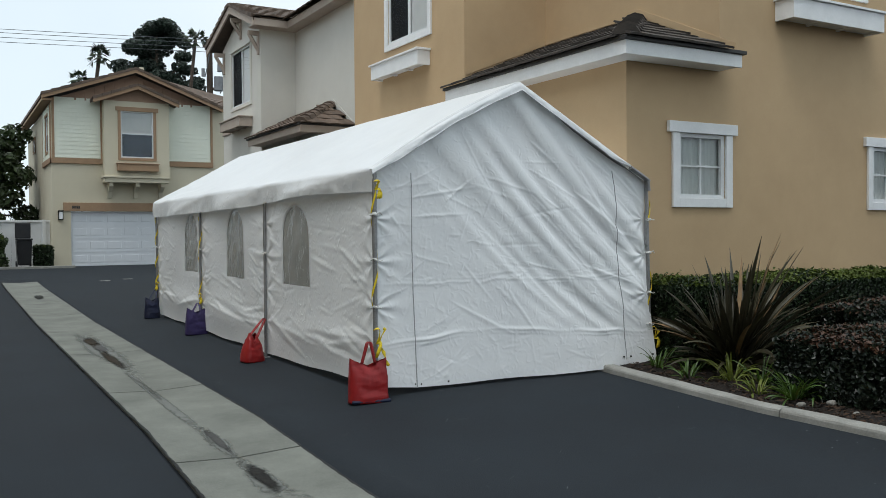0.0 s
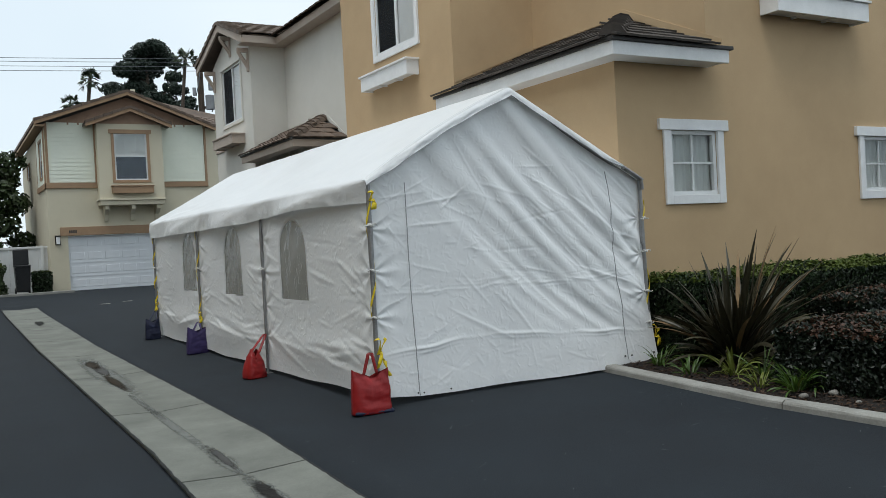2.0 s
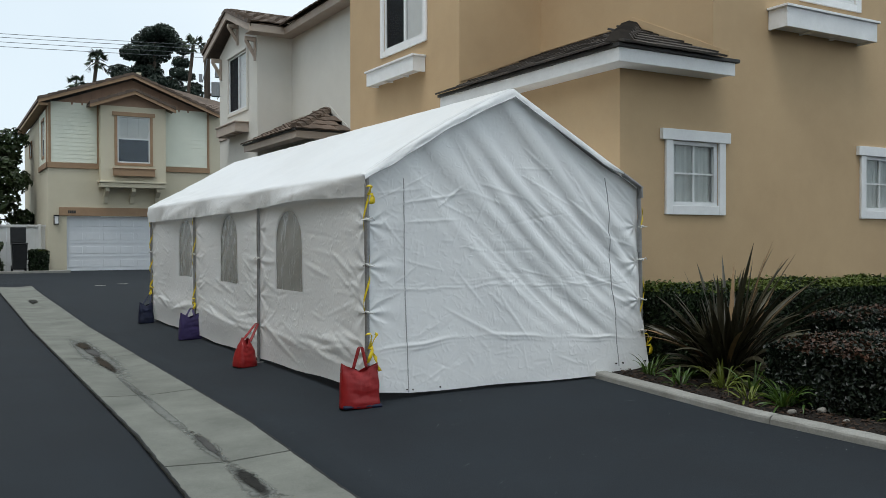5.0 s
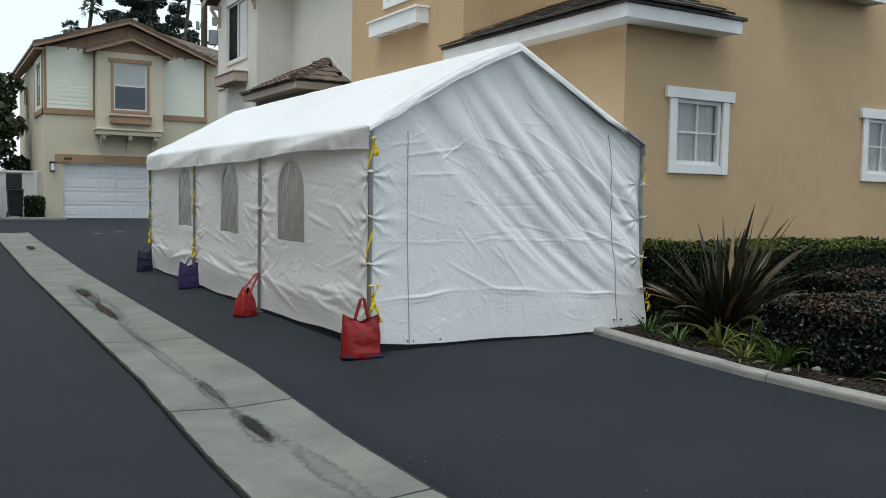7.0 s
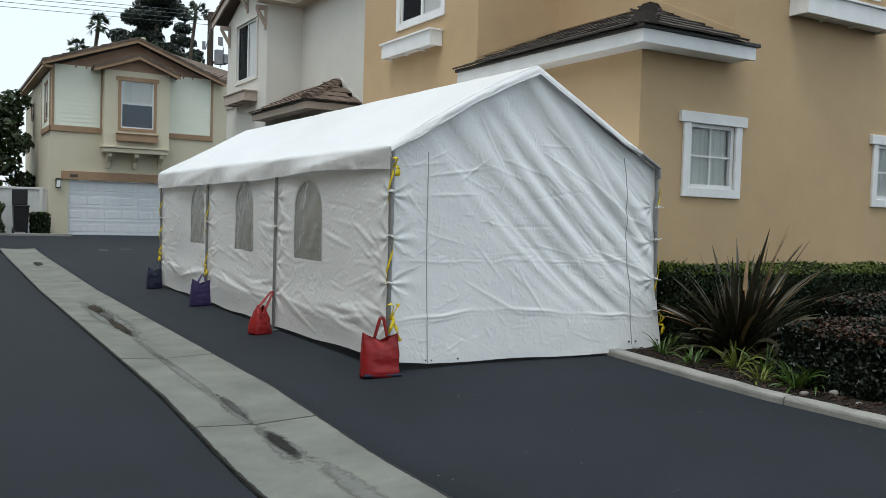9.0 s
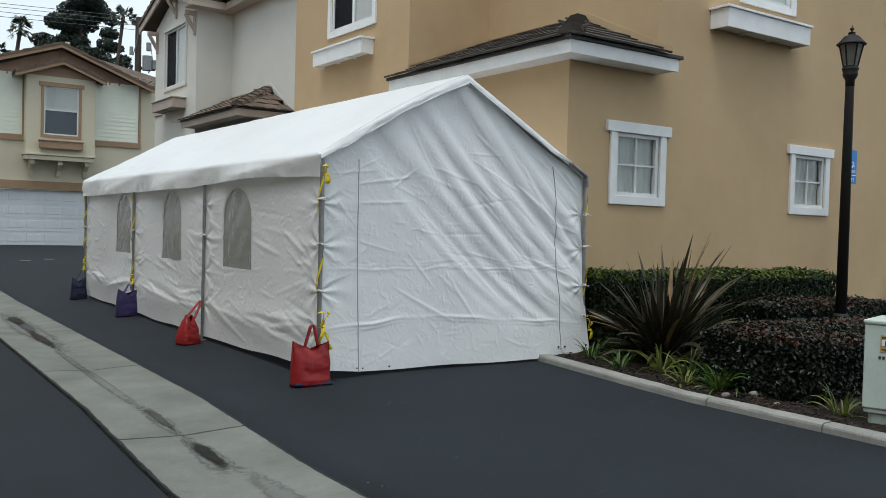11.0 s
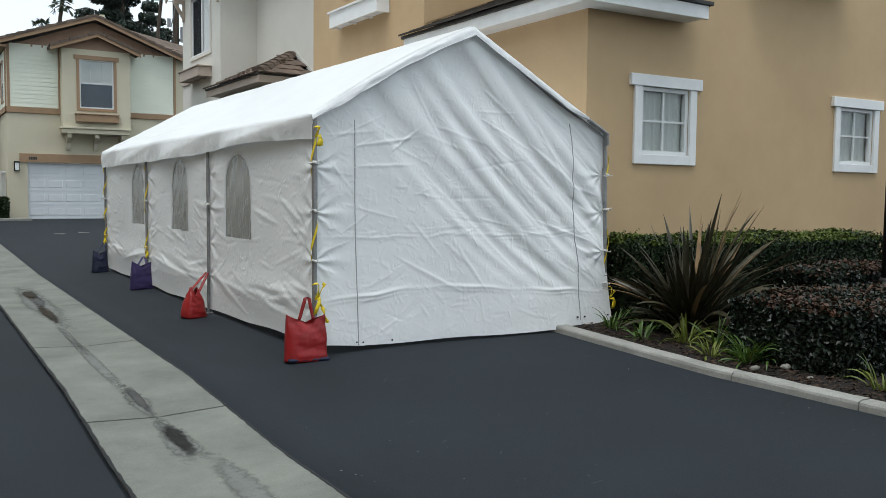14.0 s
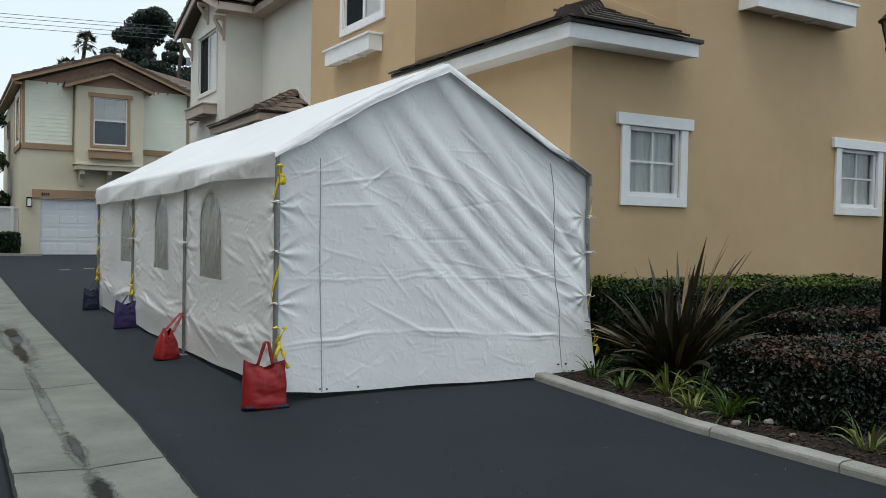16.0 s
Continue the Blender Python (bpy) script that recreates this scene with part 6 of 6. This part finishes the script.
def wheelie_bin(x, y):
    t = thing("wheelie_bin", (x, y, G34), "black plastic wheeled rubbish bin with an open lid", "bin")
    bm = bmesh.new()
    lo = [bm.verts.new((x + u * 0.21, y + v * 0.28, G34 + 0.1)) for u, v in ((-1, -1), (1, -1), (1, 1), (-1, 1))]
    hi = [bm.verts.new((x + u * 0.25, y + v * 0.38, G34 + 1.0)) for u, v in ((-1, -1), (1, -1), (1, 1), (-1, 1))]
    bm.faces.new(lo[::-1])
    bm.faces.new(hi)
    for k in range(4):
        bm.faces.new((lo[k], lo[(k + 1) % 4], hi[(k + 1) % 4], hi[k]))
    bmesh.ops.bevel(bm, geom=bm.edges[:], offset=0.03, segments=2, affect="EDGES")
    part("body", bm, M_BIN, t)
    part("rim", boxed(x - 0.265, x + 0.265, y - 0.40, y + 0.40, G34 + 0.98, G34 + 1.04, 0.02), M_BIN, t)
    lid = boxed(x - 0.255, x + 0.255, y + 0.36, y + 0.43, G34 + 1.04, G34 + 1.6, 0.03)
    part("lid", lid, M_BIN, t, "lid standing open")
    for s in (-1, 1):
        part("wheel", rod(bmesh.new(), (x + s * 0.19, y + 0.3, G34 + 0.12), (x + s * 0.25, y + 0.3, G34 + 0.12), 0.12, 0.12, 16), M_BIN, t)


wheelie_bin(2.80, 34.0)
fence = thing("fence", (2.2, 35.0, G34), "white vinyl panel fence beside the house", "fence")
for i in range(18):
    x = 3.74 - 0.32 * i
    part("board", boxed(x - 0.315, x, 35.0, 35.03, G34 - 0.1, G34 + 1.62), M_VINYLFENCE, fence)
for x in (3.55, 2.0, 0.2, -1.6):
    part("post", boxed(x - 0.06, x + 0.06, 34.93, 35.0, G34 - 0.1, G34 + 1.72, 0.01), M_VINYLFENCE, fence)
part("rail", boxed(-2.1, 3.75, 34.96, 34.998, G34 + 1.62, G34 + 1.70, 0.008), M_VINYLFENCE, fence)
hedge("shrub", (3.42, 34.0, G34), 3.12, 3.72, 33.75, 34.25, 0.82, 1600, 0.06, [M_LEAF, M_LEAFTOP], "small clipped green shrub beside the bin", 1, 15, 0.3)
hedge("shrub", (1.75, 33.9, G34), 1.3, 2.15, 33.5, 34.3, 1.1, 2600, 0.07, [M_TREE, M_LEAFTOP], "loose green shrub beside the fence", 1, 16, 0.3, wob=0.25)
kerb2 = thing("kerb", (2.0, 33.2, G34), "low pale kerb in front of the far house", "kerb", kind="structure")
part("kerb_stone", boxed(-4.0, 4.38, 33.15, 33.30, G34 - 0.15, G34 + 0.07, 0.015), M_KERB, kerb2)
for x, y in ((4.25, 25.7), (4.92, 26.1)):
    m = thing("paving_marker", (x, y, ground(x, y)), "small pale worn paint mark on the asphalt", "road mark", "paint marks on the alley")
    part("paint", boxed(x - 0.13, x + 0.13, y - 0.1, y + 0.1, ground(x, y) + 0.001, ground(x, y) + 0.007), M_KERB, m)


def crown(parent, name, centres, count, size, mat, seed, flat=0.7):
    """Leaf sprays round many clump centres (x, y, z, radius)."""
    rng = np.random.default_rng(seed)
    c = np.array(centres)
    which = rng.choice(len(c), count, p=c[:, 3] ** 2 / (c[:, 3] ** 2).sum())
    d = rng.normal(size=(count, 3))
    d /= np.linalg.norm(d, axis=1, keepdims=True)
    r = rng.uniform(0.25, 1.0, (count, 1)) ** 0.5
    P = c[which, :3] + d * r * c[which, 3:4] * np.array([1, 1, flat])
    N = d + rng.normal(0, 0.6, (count, 3))
    N /= np.linalg.norm(N, axis=1, keepdims=True)
    V, F = leaves(P, N, size, rng, 1.8)
    return tagged(sheet(name, V.tolist(), F.tolist(), mat, parent), kind="stuff")


def pine(x, y, base, top, wide):
    t = thing("pine_tree", (x, y, base), "tall dark pine tree with layered clumps of foliage", "tree")
    rnd = random.Random(17)
    part("trunk", rod(bmesh.new(), (x, y, base), (x + 0.4, y, top - 1.5), 0.55, 0.12, 10), M_BARK, t)
    cs = []
    for k in range(58):
        f = rnd.random()
        z = top - 9.2 + 8.6 * f
        reach = wide * (0.35 + 0.65 * math.sin(math.pi * min(1, 0.25 + 0.72 * f))) * (0.75 if f < 0.3 else 1)
        a = rnd.uniform(0, 6.283)
        d = reach * math.sqrt(rnd.random())
        p = (x + 0.3 + d * math.cos(a) + (1.0 if f < 0.35 else 0), y + d * math.sin(a), z, rnd.uniform(0.6, 1.25))
        cs.append(p)
        if k % 3 == 0:
            part("limb", rod(bmesh.new(), (x + 0.3, y, z - 1.2), p[:3], 0.12, 0.03, 6), M_BARK, t)
    crown(t, "crown", cs, 34000, 0.17, M_PINE, 5, 0.62)


def palm(x, y, base, top, size, seed):
    t = thing("palm_tree", (x, y, base), "tall thin fan palm with a small ragged crown", "tree", "fan palms behind the houses")
    rnd = random.Random(seed)
    part("trunk", tube(bmesh.new(), [(x + 0.25 * math.sin(k * 0.7), y, base + (top - base) * k / 10) for k in range(11)], 0.12, 8), M_BARK, t)
    cx = x + 0.25 * math.sin(7.0)
    for k in range(34):
        a, e = rnd.uniform(0, 6.283), rnd.uniform(-0.75, 1.3)
        d = Vector((math.cos(a) * math.cos(e), math.sin(a) * math.cos(e), math.sin(e)))
        l = size * rnd.uniform(0.75, 1.1)
        s = d.cross(Vector((0, 0, 1))).normalized()
        o = Vector((cx, y, top))
        stem = o + d * l * 0.55
        verts, faces = [tuple(o - s * 0.03), tuple(o + s * 0.03), tuple(stem + s * 0.03), tuple(stem - s * 0.03)], [(0, 1, 2, 3)]
        for j in range(9):
            b = (j - 4) / 4 * 1.15
            tip = stem + (d * math.cos(b) + s * math.sin(b)) * l * 0.5 - Vector((0, 0, 0.25 * l * abs(math.sin(b)) + 0.1 * l))
            w = s.cross(d) * 0.02 + (s * math.cos(b) - d * math.sin(b)) * 0.055 * size
            q = len(verts)
            verts += [tuple(stem - w * 0.5), tuple((stem + tip) / 2 - w), tuple(tip), tuple((stem + tip) / 2 + w)]
            faces.append((q, q + 1, q + 2, q + 3))
        sheet("frond", verts, faces, M_PALM, t)


pine(16.6, 80.0, 0.3, 20.6, 4.1)
palm(9.35, 62.0, 0.3, 13.45, 0.95, 1)
palm(15.75, 62.0, 0.3, 15.2, 0.95, 2)
palm(9.7, 75.0, 0.3, 13.9, 1.0, 3)


def utility_pole(x, y, base, top):
    t = thing("utility_pole", (x, y, base), "dark timber utility pole with transformer cans", "utility pole")
    part("pole", rod(bmesh.new(), (x, y, base), (x, y, top), 0.22, 0.17, 12), M_BARK, t)
    part("cross_arm", boxed(x - 0.1, x + 0.9, y - 0.15, y - 0.05, top - 2.9, top - 2.75), M_BARK, t)
    part("cross_arm", boxed(x - 0.4, x + 1.2, y - 0.15, y - 0.05, top - 0.5, top - 0.35), M_BARK, t)
    for dx, dz, r, hh in ((0.42, -2.95, 0.26, 0.80), (0.80, -2.85, 0.16, 0.5), (0.5, -1.85, 0.14, 0.45), (-0.45, -2.2, 0.10, 0.45)):
        part("transformer", rod(bmesh.new(), (x + dx, y - 0.3, top + dz), (x + dx, y - 0.3, top + dz + hh), r, r, 12), M_STEEL, t)
    part("bracket", boxed(x, x + 1.0, y - 0.35, y - 0.28, top - 3.95, top - 3.88), M_STEEL, t)
    part("jumper", tube(bmesh.new(), [(x + 0.5, y - 0.3, top - 3.1), (x + 0.75, y - 0.3, top - 2.6), (x + 0.6, y - 0.3, top - 1.5)], 0.03, 5), M_WIRE, t)
    part("jumper", tube(bmesh.new(), [(x - 0.35, y - 0.3, top - 2.2), (x - 0.2, y - 0.3, top - 1.6), (x, y - 0.2, top - 0.5)], 0.03, 5), M_WIRE, t)


utility_pole(13.7, 50.0, 0.3, 12.6)
cables = thing("power_lines", (-4.0, 55.0, 12.0), "thin grey overhead power cables", "cable")
for k, (z0, z1) in enumerate(((15.5, 12.6), (15.35, 12.4), (15.1, 12.15), (14.85, 11.9))):
    pts = [(-60 + 74 * f, 66 - 16 * f, z0 + 1.4 + (z1 - z0 - 1.4) * f - 1.6 * math.sin(math.pi * f)) for f in [q / 24 for q in range(25)]]
    part("cable", tube(bmesh.new(), pts, 0.015, 5), M_WIRE, cables)


def broadleaf(x, y, base, top, wide, seed):
    t = thing("tree", (x, y, base), "loose green broadleaf tree beyond the fence", "tree", "trees beyond the fence")
    rnd = random.Random(seed)
    part("trunk", rod(bmesh.new(), (x, y, base), (x, y, base + (top - base) * 0.6), 0.2, 0.1, 8), M_BARK, t)
    cs = []
    for k in range(16):
        a, d, f = rnd.uniform(0, 6.283), wide * math.sqrt(rnd.random()), rnd.random()
        p = (x + d * math.cos(a), y + d * math.sin(a), base + (top - base) * (0.25 + 0.72 * f), rnd.uniform(0.5, 0.95))
        cs.append(p)
        part("limb", rod(bmesh.new(), (x, y, base + (top - base) * 0.35), p[:3], 0.06, 0.02, 5), M_BARK, t)
    crown(t, "crown", cs, 5200, 0.15, M_TREE, seed)


def wall_vine(x, y, seed):
    """A thin straggling climber against the wall: bent stems with a few leaf clusters."""
    g = bed_height(x, y)
    t = thing("climbing_vine", (x, y, g), "straggling green climber against the beige wall", "plant")
    rnd = random.Random(seed)
    cs = []
    for k in range(5):
        px, pts = x + rnd.uniform(-0.18, 0.18), []
        for j in range(7):
            pts.append((px, y + rnd.uniform(-0.03, 0.03), g - 0.03 + 0.13 * j * rnd.uniform(0.85, 1.0)))
            px += rnd.uniform(-0.07, 0.07)
            cs.append((*pts[-1], rnd.uniform(0.04, 0.09)))
        part("stem", tube(bmesh.new(), pts, 0.006, 5), M_BARK, t)
    crown(t, "foliage", cs, 420, 0.035, M_LEAFTOP, seed, 1.0)


wall_vine(13.95, 7.2, 31)
broadleaf(1.9, 40.0, 0.3, 6.0, 1.5, 1)
broadleaf(0.2, 38.5, 0.3, 6.6, 1.8, 2)
broadleaf(-2.5, 41.0, 0.3, 7.0, 2.2, 3)


# specks and scuffs on the asphalt
rnd = random.Random(9)
sv, sf = [], []
for k in range(260):
    x, y = rnd.uniform(2.7, 6.1), rnd.uniform(2.6, 7.0) if k % 3 else rnd.uniform(2.6, 16.0)
    if k % 7 == 0:
        x, y = rnd.uniform(-3.0, 1.6), rnd.uniform(3.5, 18.0)
    long = rnd.random() < 0.18
    l, w, a = (rnd.uniform(0.03, 0.13), rnd.uniform(0.003, 0.006), rnd.uniform(-0.5, 0.9)) if long else (rnd.uniform(0.006, 0.018), rnd.uniform(0.005, 0.012), rnd.uniform(0, 3))
    c, s, q = math.cos(a), math.sin(a), len(sv)
    for u, v in ((-l, -w), (l * 0.8, -w * rnd.uniform(0.2, 1)), (l, w), (-l * 0.7, w * rnd.uniform(0.3, 1))):
        px, py = x + (u * c - v * s) / 2, y + (u * s + v * c) / 2
        sv.append((px, py, ground(px, py) + 0.0045))
    sf.append((q, q + 1, q + 2, q + 3))
tagged(sheet("asphalt_specks", sv, sf, M_SPECK, None), "small pale specks and scuffs on the asphalt", "specks", kind="stuff")
